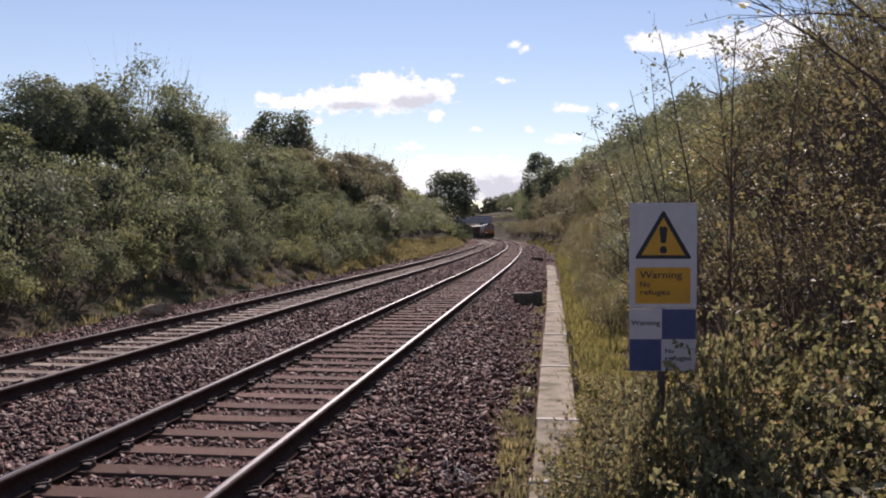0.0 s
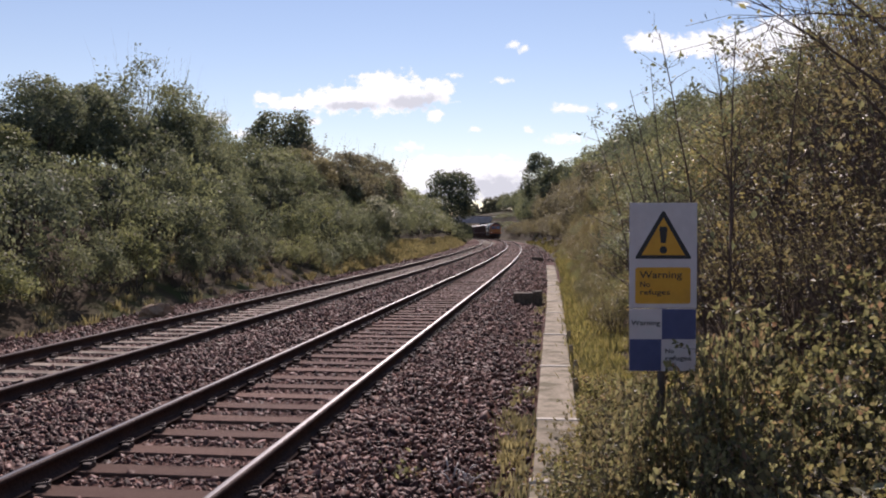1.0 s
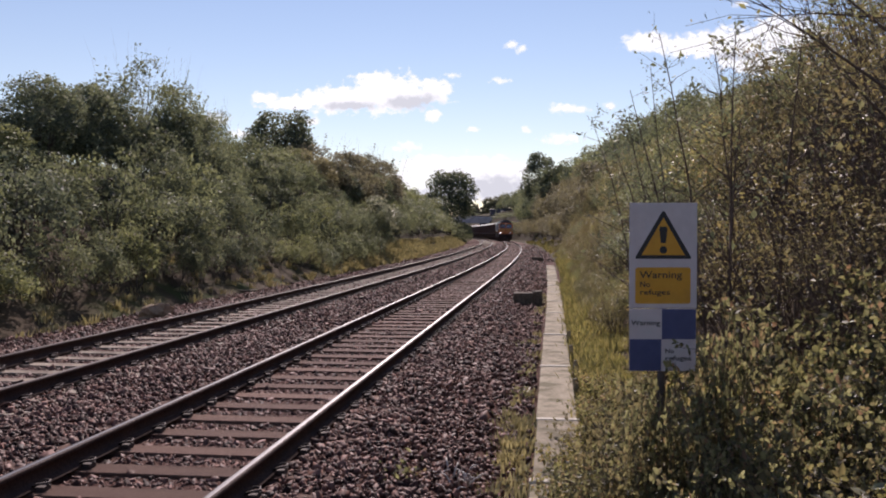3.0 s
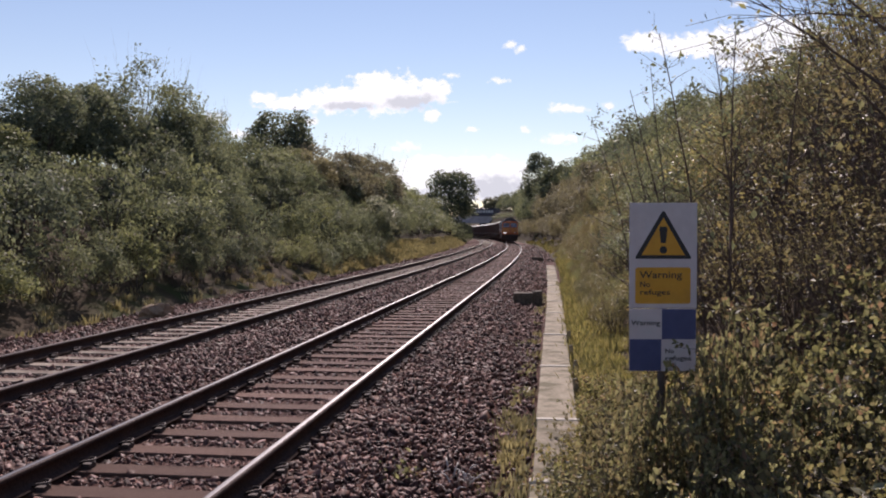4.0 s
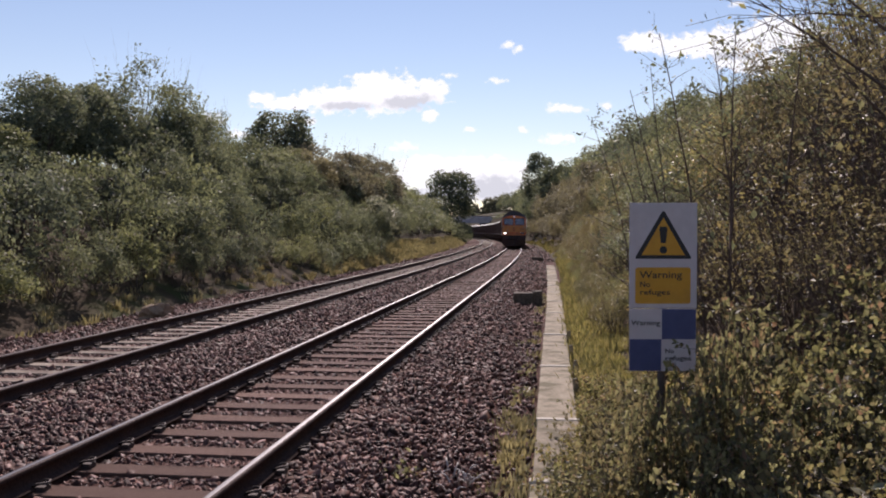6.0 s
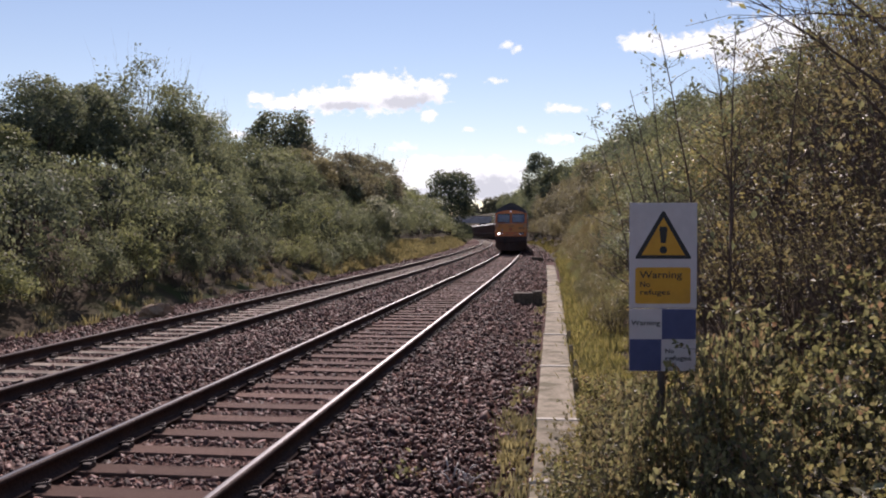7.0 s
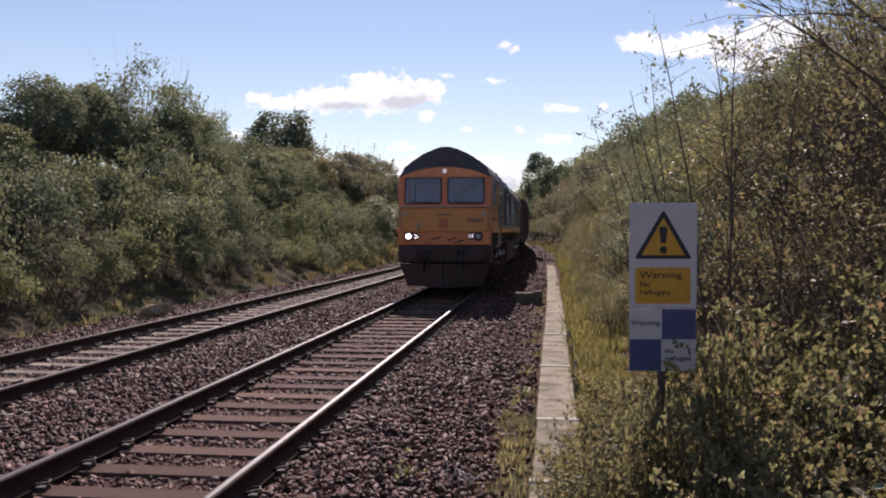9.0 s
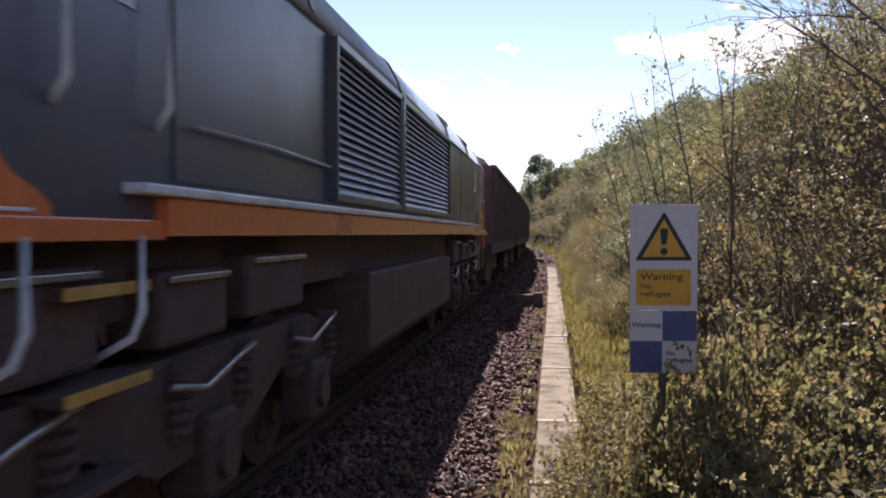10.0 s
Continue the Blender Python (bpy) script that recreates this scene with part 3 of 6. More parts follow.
    while y < 84:
        add("L", 4, -15.0 + rng.uniform(-0.8, 0.8), y, rng.uniform(0.7, 1.1), rng.uniform(0.5, 1.0) * (0.55 + 0.45 * ss(22, 34, y)))
        y += rng.uniform(2.4, 4.4)
    y = 22.0
    while y < 104:
        add("L", 4, -21.0 + rng.uniform(-0.6, 0.6), y, rng.uniform(0.95, 1.2), rng.uniform(0.45, 0.7) * (0.8 if y < 60 else 1.0))
        y += 3.4
    # taller growth along the crest: kind, across, along, half width, height
    for kind, u, yy, half, h in (("D", -17.0, 25.2, 1.7, 2.2), ("D", -17.0, 28.4, 1.5, 4.2), ("D", -17.6, 30.0, 1.6, 4.0), ("D", -17.4, 31.8, 1.75, 4.4), ("D", -17.2, 34.2, 1.8, 4.5),
                                 ("G", -17.5, 36.5, 1.8, 5.9), ("D", -16.6, 37.6, 1.7, 4.6), ("G", -17.5, 39.6, 1.9, 5.6), ("D", -16.8, 41.0, 1.7, 4.5), ("D", -17.0, 43.2, 1.6, 4.2),
                                 ("G", -17.5, 45.4, 1.1, 5.1), ("M", -17.0, 47.6, 1.8, 4.2), ("D", -16.6, 49.6, 1.8, 3.9), ("M", -16.5, 52.0, 1.9, 4.0), ("D", -16.9, 55.6, 2.0, 4.5),
                                 ("B", -16.5, 59.6, 2.1, 5.0), ("B", -16.7, 64.6, 2.2, 5.4), ("D", -15.8, 67.0, 1.8, 4.2), ("B", -16.5, 70.6, 2.3, 5.7),
                                 ("B", -16.4, 77.0, 2.4, 6.1), ("D", -15.6, 80.5, 2.0, 5.0), ("B", -16.5, 85.0, 2.6, 6.5), ("B", -16.1, 92.0, 2.3, 7.0)):
        n = {"D": 3, "G": 2, "M": 1, "B": 2}[kind]
        add(kind, n, u, yy, half / 1.6, h / 4.5)
    # pale bush with a dark cone of growth before it
    add("P", 1, -12.0, 63.6, 1.2, 0.92)
    add("D", 3, -11.5, 60.8, 0.5, 0.72)
    for u, y, w, h in ((-10.4, 158.0, 0.55, 0.6), (-10.3, 166.0, 0.6, 0.8), (-10.4, 174.0, 0.6, 0.85)):
        add("F", 3, u, y, w, h)
    y = 185.0
    while y < 310:
        add("F", 3, -10.7 + rng.uniform(-0.3, 0.3), y, rng.uniform(0.65, 0.8), rng.uniform(0.6, 0.9))
        y += 6.0
    y = 80.0
    while y < 318:
        g = 0.8 + 0.35 * ss(80, 180, y)
        add("F", 3, -14.2 + rng.uniform(-0.7, 0.7), y, rng.uniform(0.7, 0.95), rng.uniform(0.5, 0.75))
        add("F", 3, -16.6 + rng.uniform(-0.7, 0.7), y + 1.5, rng.uniform(0.9, 1.2), rng.uniform(0.75, 1.05) * g)
        add("F", 3, -19.7 + rng.uniform(-0.7, 0.7), y + 0.5, rng.uniform(1.0, 1.3), rng.uniform(0.75, 1.0) * g)
        y += 5.0
    # near side: low thicket beside the trough
    y = 15.0
    while y < 75:
        add("R" if rng.random() < 0.6 else "T", 2, 1.9 + rng.uniform(-0.35, 0.35), y, rng.uniform(0.45, 0.7), rng.uniform(0.4, 0.68))
        if rng.random() < 0.55:
            add("R", 3, 1.15 + rng.uniform(-0.2, 0.2), y + 0.9, rng.uniform(0.28, 0.42), rng.uniform(0.25, 0.4))
        y += 1.7
    # near side
    for u0, y0, y1, step, w, h in ((2.5, 9.5, 34, 1.5, 0.8, 0.62), (3.7, 7.2, 34, 1.8, 1.0, 0.9), (5.4, 8.5, 36, 2.1, 1.2, 1.1), (7.4, 13.0, 38, 2.6, 1.35, 1.0)):
        y = y0
        while y < y1:
            if y < 15:
                add("T", 2, u0 + rng.uniform(-0.4, 0.4), y, w * rng.uniform(0.85, 1.15), h * rng.uniform(0.8, 1.2))
            else:
                low = 1.0 - 0.3 * ss(19, 27, y) if u0 > 5 else 1.0
                add("R", 3, u0 + rng.uniform(-0.4, 0.4), y, w * rng.uniform(0.85, 1.15), h * low * rng.uniform(0.85, 1.1))
            y += step
    for u, y, w, h in ((5.0, 16.8, 1.1, 1.0), (5.2, 19.4, 1.1, 1.0)):
        add("R", 3, u, y, w, h)
    for u, y, w, h in ((3.1, 6.0, 0.8, 0.6), (2.5, 6.6, 0.75, 0.55), (3.6, 6.6, 0.9, 0.85), (2.7, 7.4, 0.8, 0.72), (3.2, 7.6, 0.9, 0.9), (2.0, 7.8, 0.7, 0.6), (4.2, 7.0, 1.0, 1.0), (2.4, 8.4, 0.8, 0.7)):
        add("T", 2, u, y, w, h)
    y = 35.0
    while y < 74:
        add("R", 3, 2.5 + rng.uniform(-0.4, 0.4), y, rng.uniform(0.65, 0.9), rng.uniform(0.5, 0.8))
        add("R" if rng.random() < 0.7 else "S", 3, 4.1 + rng.uniform(-0.4, 0.4), y + 1, rng.uniform(0.9, 1.15), rng.uniform(0.85, 1.2))
        add("S", 3, 6.2 + rng.uniform(-0.4, 0.4), y + 0.6, rng.uniform(1.0, 1.3), rng.uniform(0.95, 1.35))
        add("L", 4, 8.2 + rng.uniform(-0.4, 0.4), y + 0.2, rng.uniform(0.8, 1.0), rng.uniform(0.58, 0.85))
        y += 2.5
    y = 74.0
    while y < 322:
        g = 0.9 + 0.35 * ss(80, 180, y)
        o = 5.0 * ss(225, 265, y)
        if y < 235:
            add("H", 2, 2.7 + rng.uniform(-0.5, 0.5), y, rng.uniform(0.6, 0.8), rng.uniform(0.5, 0.75))
        else:
            add("F", 3, 4.6 + rng.uniform(-0.5, 0.5), y, 0.6, rng.uniform(0.22, 0.3))
            add("F", 3, 7.2 + rng.uniform(-0.5, 0.5), y + 2.0, 0.75, rng.uniform(0.25, 0.35))
        add("H" if y < 170 else "F", 2, 5.0 + o + rng.uniform(-0.6, 0.6), y + 1.5, rng.uniform(0.8, 1.1), rng.uniform(0.8, 1.15) * g)
        add("F", 3, 8.0 + o + rng.uniform(-0.8, 0.8), y + 0.5, rng.uniform(1.0, 1.3), rng.uniform(0.9, 1.2) * g)
        y += 5.0
    place(kinds, spots)


def build_trees():
    """Trees that stand above the scrub."""
    def tree(seed, x, y, half, h, mat, label, low, size=0.3, z=None, clumps=110, per=30):
        t = make_bush("tree", seed, half, h, clumps, per, size, mat, label, "tree", low, h * 0.5, 0.045 * h * 0.45, half * 0.16, 0.45, 0.6, 24, stems=1, spikes=0, group="trees above the cutting")
        t.matrix_basis = pose(x, y, land(x - bend(y), y) - 0.1 if z is None else z)
    tree(201, -20.5, 66.6, 2.6, 6.6, M_LEAF_DARK, "dark bushy tree rising above the hedge", 0.8, 0.2, clumps=230, per=34)
    tree(202, -20.4, 180.0, 4.9, 13.6, M_LEAF_DARK, "dark rounded oak tree above the cutting", 0.4, 0.38, clumps=310)
    tree(203, -2.3, 175.0, 3.7, 15.0, M_LEAF_DARK, "tall dark tree on the crest of the bank", 1.0, 0.34, clumps=200)
    tree(204, 1.0, 150.0, 3.6, 8.5, M_LEAF_DARK, "dark leafy tree beside a taller one", 2.0, 0.36)
    tree(205, -26.5, 440.0, 6.5, 13.5, M_FAR, "distant rounded tree behind the bridge", 2.5, 0.8, 6.0)


def build_far_woods():
    rng = np.random.default_rng(77)
    al = []
    for k in range(130):
        x = rng.uniform(-190, 130)
        y = rng.uniform(465, 540)
        h = rng.uniform(8.0, 11.5)
        q, _ = crown(rng, rng.uniform(3, 5), h, 50, 11, 1.3, 0.0, 0.9, 0.4, 0.6, 2)
        q += np.array([x, y, 5.8])
        al.append(q)
    me = quads_mesh("far_wood", np.concatenate(al), M_FAR)
    tagged(new("far_wood", me), "dark line of distant trees on the horizon", "woods", kind="stuff")


def build_grass():
    rng = np.random.default_rng(21)

    def tufts(name, spots, hgt, mat, label, blades=26, spread=0.12, wide=0.008):
        vs = []
        for (u, y, k) in spots:
            n = int(blades * rng.uniform(0.6, 1.3))
            a = rng.uniform(0, 2 * np.pi, n)
            rad = np.abs(rng.normal(0, spread, n))
            bx, by = u + bend(y) + np.cos(a) * rad, y + np.sin(a) * rad
            h = hgt * k * rng.uniform(0.45, 1.1, n)
            lean = rng.uniform(0.1, 0.6, n) * h
            b2 = a + rng.normal(0, 0.6, n)
            z = np.full(n, land(u, y) - 0.03) if (u > 0.25 or u < -9.4) else np.full(n, -0.36 if u > -0.5 else float(ballast_top(u)) - 0.03)
            s = wide * rng.uniform(0.7, 1.5, n) * (1 + y / 25.0)
            px, py = -np.sin(b2) * s, np.cos(b2) * s
            p0 = np.stack([bx - px, by - py, z], 1)
            p1 = np.stack([bx + px, by + py, z], 1)
            mx, my, mz = bx + np.cos(b2) * lean * 0.4, by + np.sin(b2) * lean * 0.4, z + h * 0.62
            m0 = np.stack([mx - px * 0.8, my - py * 0.8, mz], 1)
            m1 = np.stack([mx + px * 0.8, my + py * 0.8, mz], 1)
            tx, ty, tz = bx + np.cos(b2) * lean, by + np.sin(b2) * lean, z + h * 0.95
            t0 = np.stack([tx - px * 0.15, ty - py * 0.15, tz], 1)
            t1 = np.stack([tx + px * 0.15, ty + py * 0.15, tz], 1)
            six = np.stack([p0, p1, m1, m0, t1, t0], 1)
            vs.append(six)
        v = np.concatenate(vs)
        n = len(v)
        f = (np.arange(n)[:, None, None] * 6 + np.array([[0, 1, 2, 3], [3, 2, 4, 5]])[None]).reshape(-1, 4)
        me = quads_mesh(name, v.reshape(-1, 3), mat, 4, f)
        tagged(new(name, me), label, "grass", kind="stuff")

    R = rng.uniform
    sp = [((0.16 if y < 8 else 0.38) + abs(rng.normal(0, 0.42)), y, R(0.6, 1.2)) for y in np.concatenate([R(4.0, 12, 520), R(12, 34, 900)])]
    tufts("verge_grass", sp, 0.22, M_GRASS, "sunlit yellow-green grass along the cable trough")
    sp = [(-0.24 - abs(rng.normal(0, 0.12)), y, R(0.4, 1.0)) for y in np.concatenate([R(5.5, 9.5, 60), R(9.5, 28, 24)])]
    tufts("trough_weeds", sp, 0.16, M_STRAW, "thin grass growing between ballast and trough")
    sp = [(R(0.5, 2.2), y, R(0.7, 1.3)) for y in np.concatenate([R(18, 60, 560), R(60, 160, 120)])]
    tufts("bank_grass", sp, 0.38, M_GRASS, "tall yellow-green grass on the bank foot")
    sp = [(-R(10.2, 12.7), y, R(0.5, 1.2)) for y in np.concatenate([R(14, 42, 130), R(42, 55, 160), R(55, 90, 750), R(90, 230, 650)])]
    tufts("far_verge_grass", [(u, y, k * (0.6 if y < 42 else 1.0)) for u, y, k in sp], 0.46, M_STRAW, "dry yellow grass between ballast and bushes")


def blades6(rng, c, a, n, size, wide=0.6):
    """Pointed oval leaflets folded along the midrib: base c, axis a, face n."""
    a = a / (np.linalg.norm(a, axis=1)[:, None] + 1e-9)
    b = np.cross(n, a)
    b /= np.linalg.norm(b, axis=1)[:, None] + 1e-9
    n = np.cross(a, b)
    s = size[:, None]
    w = s * wide * rng.uniform(0.8, 1.15, (len(c), 1)) * 0.5
    l1, r1 = c + a * s * 0.30 + b * w + n * s * 0.08, c + a * s * 0.30 - b * w + n * s * 0.08
    l2, r2 = c + a * s * 0.68 + b * w * 0.8 + n * s * 0.05, c + a * s * 0.68 - b * w * 0.8 + n * s * 0.05
    v = np.stack([c, l1, l2, c + a * s - n * s * 0.10, r2, r1], 1)
    f = (np.arange(len(c))[:, None, None] * 6 + np.array([[0, 1, 2, 3], [0, 3, 4, 5]])[None]).reshape(-1, 4)
    return v.reshape(-1, 3), f


def make_bramble(seed, half, height, canes, nodes, size, mat, label):
    """Arching canes that carry leaves in threes."""
    rng = np.random.default_rng(seed)
    top = tagged(empty("bramble"), label, "bramble", "bramble mounds")
    bm = bmesh.new()
    C, A, N, S = [], [], [], []
    for k in range(canes):
        an = rng.uniform(0, 6.283)
        way = np.array([math.cos(an), math.sin(an), 0.0])
        root = np.array([math.cos(an + 1), math.sin(an + 1), 0.0]) * rng.uniform(0, half * 0.45)
        reach, hh = half * rng.uniform(0.35, 1.05), height * rng.uniform(0.5, 1.15)
        pts = []
        for j in range(7):
            t = j / 6
            pts.append(root + way * reach * t ** 1.3 + np.array([0, 0, hh * (1.9 * t - 0.95 * t * t)]) + rng.normal(0, 0.012, 3))
        tube(bm, [Vector(q) for q in pts], [0.0055 - 0.0007 * j for j in range(7)], 4)
        for j in range(nodes):
            t = rng.uniform(0.25, 1.0) * 6
            i = min(5, int(t))
            q = pts[i] + (pts[i + 1] - pts[i]) * (t - i)
            side = rng.normal(size=3) + np.array([0, 0, 0.25])
            side /= np.linalg.norm(side)
            q = q + side * size * 0.8
            face = rng.normal(size=3) * 0.8 + np.array([0, -0.15, 0.6])
            perp = np.cross(face, side)
            perp /= np.linalg.norm(perp) + 1e-9
            sz = size * rng.lognormal(0, 0.25)
            for d, f in ((side, 1.1), (side * 0.35 + perp, 0.85), (side * 0.35 - perp, 0.85)):
                C.append(q)
                A.append(d + np.array([0, 0, -0.15]))
                N.append(face + rng.normal(0, 0.25, 3))
                S.append(sz * f)
    part("canework", bm, M_TWIG, top)["kind"] = "stuff"
    v, f = blades6(rng, np.array(C), np.array(A), np.array(N), np.array(S))
    v[:, 2] = np.maximum(v[:, 2], 0.01)
    shared("leafage", quads_mesh("leafage", v, mat, 4, f), top)["kind"] = "stuff"
    return top


def build_brambles():
    """Leafy bramble mounds close to the camera."""
    lab = "bramble mound with glossy green and reddish leaves"
    B = [make_bramble(301 + k, 0.85, 1.0, 44, 16, 0.051, M_LEAF_BRAM if k < 2 else M_LEAF_WARM, lab) for k in range(3)]
    rng = random.Random(14)
    spots = []
    for u, y, w, h in ((0.5, 6.0, 0.5, 0.62), (0.80, 5.75, 0.5, 0.98), (1.15, 5.7, 0.55, 1.06), (1.5, 5.75, 0.7, 1.0), (1.9, 5.4, 0.8, 0.92), (2.3, 5.0, 0.8, 0.85),
                       (1.05, 5.0, 0.55, 0.85), (1.45, 4.85, 0.6, 0.88), (1.85, 4.7, 0.7, 0.8), (1.2, 4.3, 0.55, 0.74), (1.6, 4.2, 0.6, 0.76), (0.9, 4.45, 0.5, 0.72), (2.0, 4.1, 0.6, 0.6),
                       (0.62, 5.2, 0.4, 0.45), (0.45, 5.4, 0.4, 0.42), (0.85, 6.6, 0.45, 0.6), (1.3, 6.6, 0.6, 0.95), (1.9, 6.8, 0.9, 0.95), (1.0, 7.6, 0.5, 0.6), (0.75, 7.2, 0.4, 0.5),
                       (1.05, 9.0, 0.55, 0.55), (1.4, 10.2, 0.6, 0.7), (1.5, 12.0, 0.7, 0.8), (1.8, 14.5, 0.8, 0.9), (0.6, 8.2, 0.4, 0.42), (0.7, 10.0, 0.45, 0.42),
                       (0.27, 5.4, 0.46, 0.40), (0.22, 6.3, 0.46, 0.42), (0.22, 6.9, 0.42, 0.42), (0.22, 7.5, 0.42, 0.40), (0.40, 8.3, 0.36, 0.40), (0.46, 9.2, 0.34, 0.38), (0.32, 8.0, 0.42, 0.46), (0.30, 7.2, 0.48, 0.48), (0.28, 6.5, 0.48, 0.46), (0.50, 10.8, 0.3, 0.34),
                       (2.5, 6.0, 0.9, 0.85), (2.9, 5.5, 0.9, 0.8), (2.5, 4.4, 0.8, 0.75), (1.75, 3.7, 0.6, 0.55), (1.25, 3.75, 0.5, 0.42), (1.02, 5.55, 0.3, 1.22), (0.72, 5.6, 0.36, 0.92), (0.45, 6.4, 0.5, 0.58), (0.55, 7.0, 0.5, 0.6), (0.38, 5.8, 0.5, 0.52), (0.62, 5.6, 0.5, 0.62), (0.50, 7.9, 0.42, 0.5), (0.62, 9.4, 0.42, 0.45)):
        spots.append((rng.randrange(3), pose(u, y, land(u, y) - 0.05, 0, 0, rng.uniform(0, 360)), (w, h)))
    place(dict(enumerate(B)), spots)
    # broad-leaved weeds among the brambles
    q = np.random.default_rng(44)
    for x, y, z, count in ((1.08, 4.05, 0.10, 9), (1.32, 4.15, 0.12, 11), (0.95, 4.25, 0.02, 7), (1.5, 4.35, 0.16, 7)):
        top = tagged(empty("dock"), "broad-leaved weed with pale curled withered leaves", "weed", "broad-leaved weeds")
        bm = bmesh.new()
        tube(bm, [(0, 0, -0.3), (0.02, 0, 0.1), (0.01, 0.02, 0.38)], [0.008, 0.006, 0.003], 5)
        part("stem", bm, M_TWIG, top)
        c = np.stack([q.normal(0, 0.05, count), q.normal(0, 0.05, count), q.uniform(0.05, 0.38, count)], 1)
        a = q.normal(size=(count, 3)) * np.array([1, 1, 0.4])
        v, f = blades6(q, c, a, q.normal(size=(count, 3)) * 0.5 + np.array([0, -0.3, 0.8]), q.uniform(0.05, 0.09, count), 0.55)
        shared("leafage", quads_mesh("leafage", v, M_LEAF_DOCK, 4, f), top)["kind"] = "stuff"
        top.location = (x, y, z)


build_scrub()
build_trees()
build_far_woods()
build_grass()
build_brambles()
# ---------------------------------------------------------------- clouds


def cloud_material(seed, puffs, greys, k):
    """Soft-edged glowing backdrop of cumulus: puffs broken up by noise, sunlit white rims and shaded greyer hollows
    painted in.
    """
    m, t, b = nodes_of("glowing_cloud")
    L = t.links.new
    t.nodes.remove(b)
    co = t.nodes.new("ShaderNodeTexCoord")
    mp = node(t, "ShaderNodeMapping", Location=(seed * 37.0, 0.0, seed * 11.0), Scale=(1.0 / k, 1.0 / k, 1.25 / k))
    L(co.outputs["Object"], mp.inputs[0])
    small = len(puffs) < 3
    n1 = node(t, "ShaderNodeTexNoise", Scale=0.075 if small else 0.05, Detail=9.0, Roughness=0.6)
    L(mp.outputs[0], n1.inputs["Vector"])

    def calc(op, a, c, third=0.0):
        q = t.nodes.new("ShaderNodeMath")
        q.operation = op
        for sock, v in zip(q.inputs, (a, c, third)):
            if isinstance(v, (int, float)):
                sock.default_value = v
            else:
                L(v, sock)
        return q.outputs[0]

    def field(list_):
        total = None
        for x, z, rx, rz in list_:
            off = t.nodes.new("ShaderNodeVectorMath")
            off.operation = "SUBTRACT"
            L(co.outputs["Object"], off.inputs[0])
            off.inputs[1].default_value = (x * k, 0.0, z * k)
            sc = t.nodes.new("ShaderNodeVectorMath")
            sc.operation = "MULTIPLY"
            L(off.outputs[0], sc.inputs[0])
            sc.inputs[1].default_value = (1.0 / (rx * k), 0.0, 1.0 / (rz * k))
            ln = t.nodes.new("ShaderNodeVectorMath")
            ln.operation = "LENGTH"
            L(sc.outputs[0], ln.inputs[0])
            one = calc("SUBTRACT", 1.0, ln.outputs["Value"])
            total = one if total is None else calc("SMOOTH_MAX", total, one, 0.25)
        return total

    wob = calc("MULTIPLY", calc("SUBTRACT", n1.outputs[0], 0.5), 2.6 if small else 2.0)
    dens = calc("ADD", field(puffs), wob)
    alpha = ramp(t, dens, [(0.0, (0, 0, 0)), (0.7 if small else 0.34, (1, 1, 1))])
    body = (0.91, 0.98, 0.96)
    if greys:
        shade = calc("ADD", field(greys), calc("MULTIPLY", wob, 0.8))
        f = ramp(t, shade, [(0.0, (0, 0, 0)), (0.55, (1, 1, 1))])
        body = mixed(t, f, body, (0.60, 0.66, 0.68))
    # Emission gives the cloud its brightness; no lamp lights it.
    em = node(t, "ShaderNodeEmission", Strength=1.03)
    if greys:
        L(body, em.inputs[0])
    else:
        em.inputs[0].default_value = (*body, 1.0)
    tp = t.nodes.new("ShaderNodeBsdfTransparent")
    mx = t.nodes.new("ShaderNodeMixShader")
    L(alpha, mx.inputs[0])
    L(tp.outputs[0], mx.inputs[1])
    L(em.outputs[0], mx.inputs[2])
    L(mx.outputs[0], t.nodes["Material Output"].inputs[0])
    return m


CLOUDS = []


def cloud(label, dist, seed, puffs, greys):
    """A cloud at dist along the line; puffs and greys: (across, up, half width, half height) in 1/1600 of dist."""
    k = dist / 1600.0
    x0, x1 = min(p[0] - p[2] * 1.7 for p in puffs), max(p[0] + p[2] * 1.7 for p in puffs)
    z0, z1 = min(p[1] - p[3] * 1.8 for p in puffs), max(p[1] + p[3] * 1.8 for p in puffs)
    cx, cz = (x0 + x1) / 2, (z0 + z1) / 2
    bm = bmesh.new()
    bmesh.ops.create_grid(bm, x_segments=12, y_segments=6, size=0.5, matrix=Matrix.Rotation(math.pi / 2, 4, "X"))
    for v in bm.verts:
        v.co = Vector((v.co.x * (x1 - x0) * k, (v.co.x ** 2 + v.co.z ** 2) * 40.0, v.co.z * (z1 - z0) * k))
    shift = [[(p[0] - cx, p[1] - cz, p[2], p[3]) for p in group_] for group_ in (puffs, greys)]
    ob = part("cloud", bm, cloud_material(seed, shift[0], shift[1], k))
    tagged(ob, label, "cloud", "clouds", kind="structure")
    CLOUDS.append((ob, cx * k, dist, EYE_H + cz * k, k))


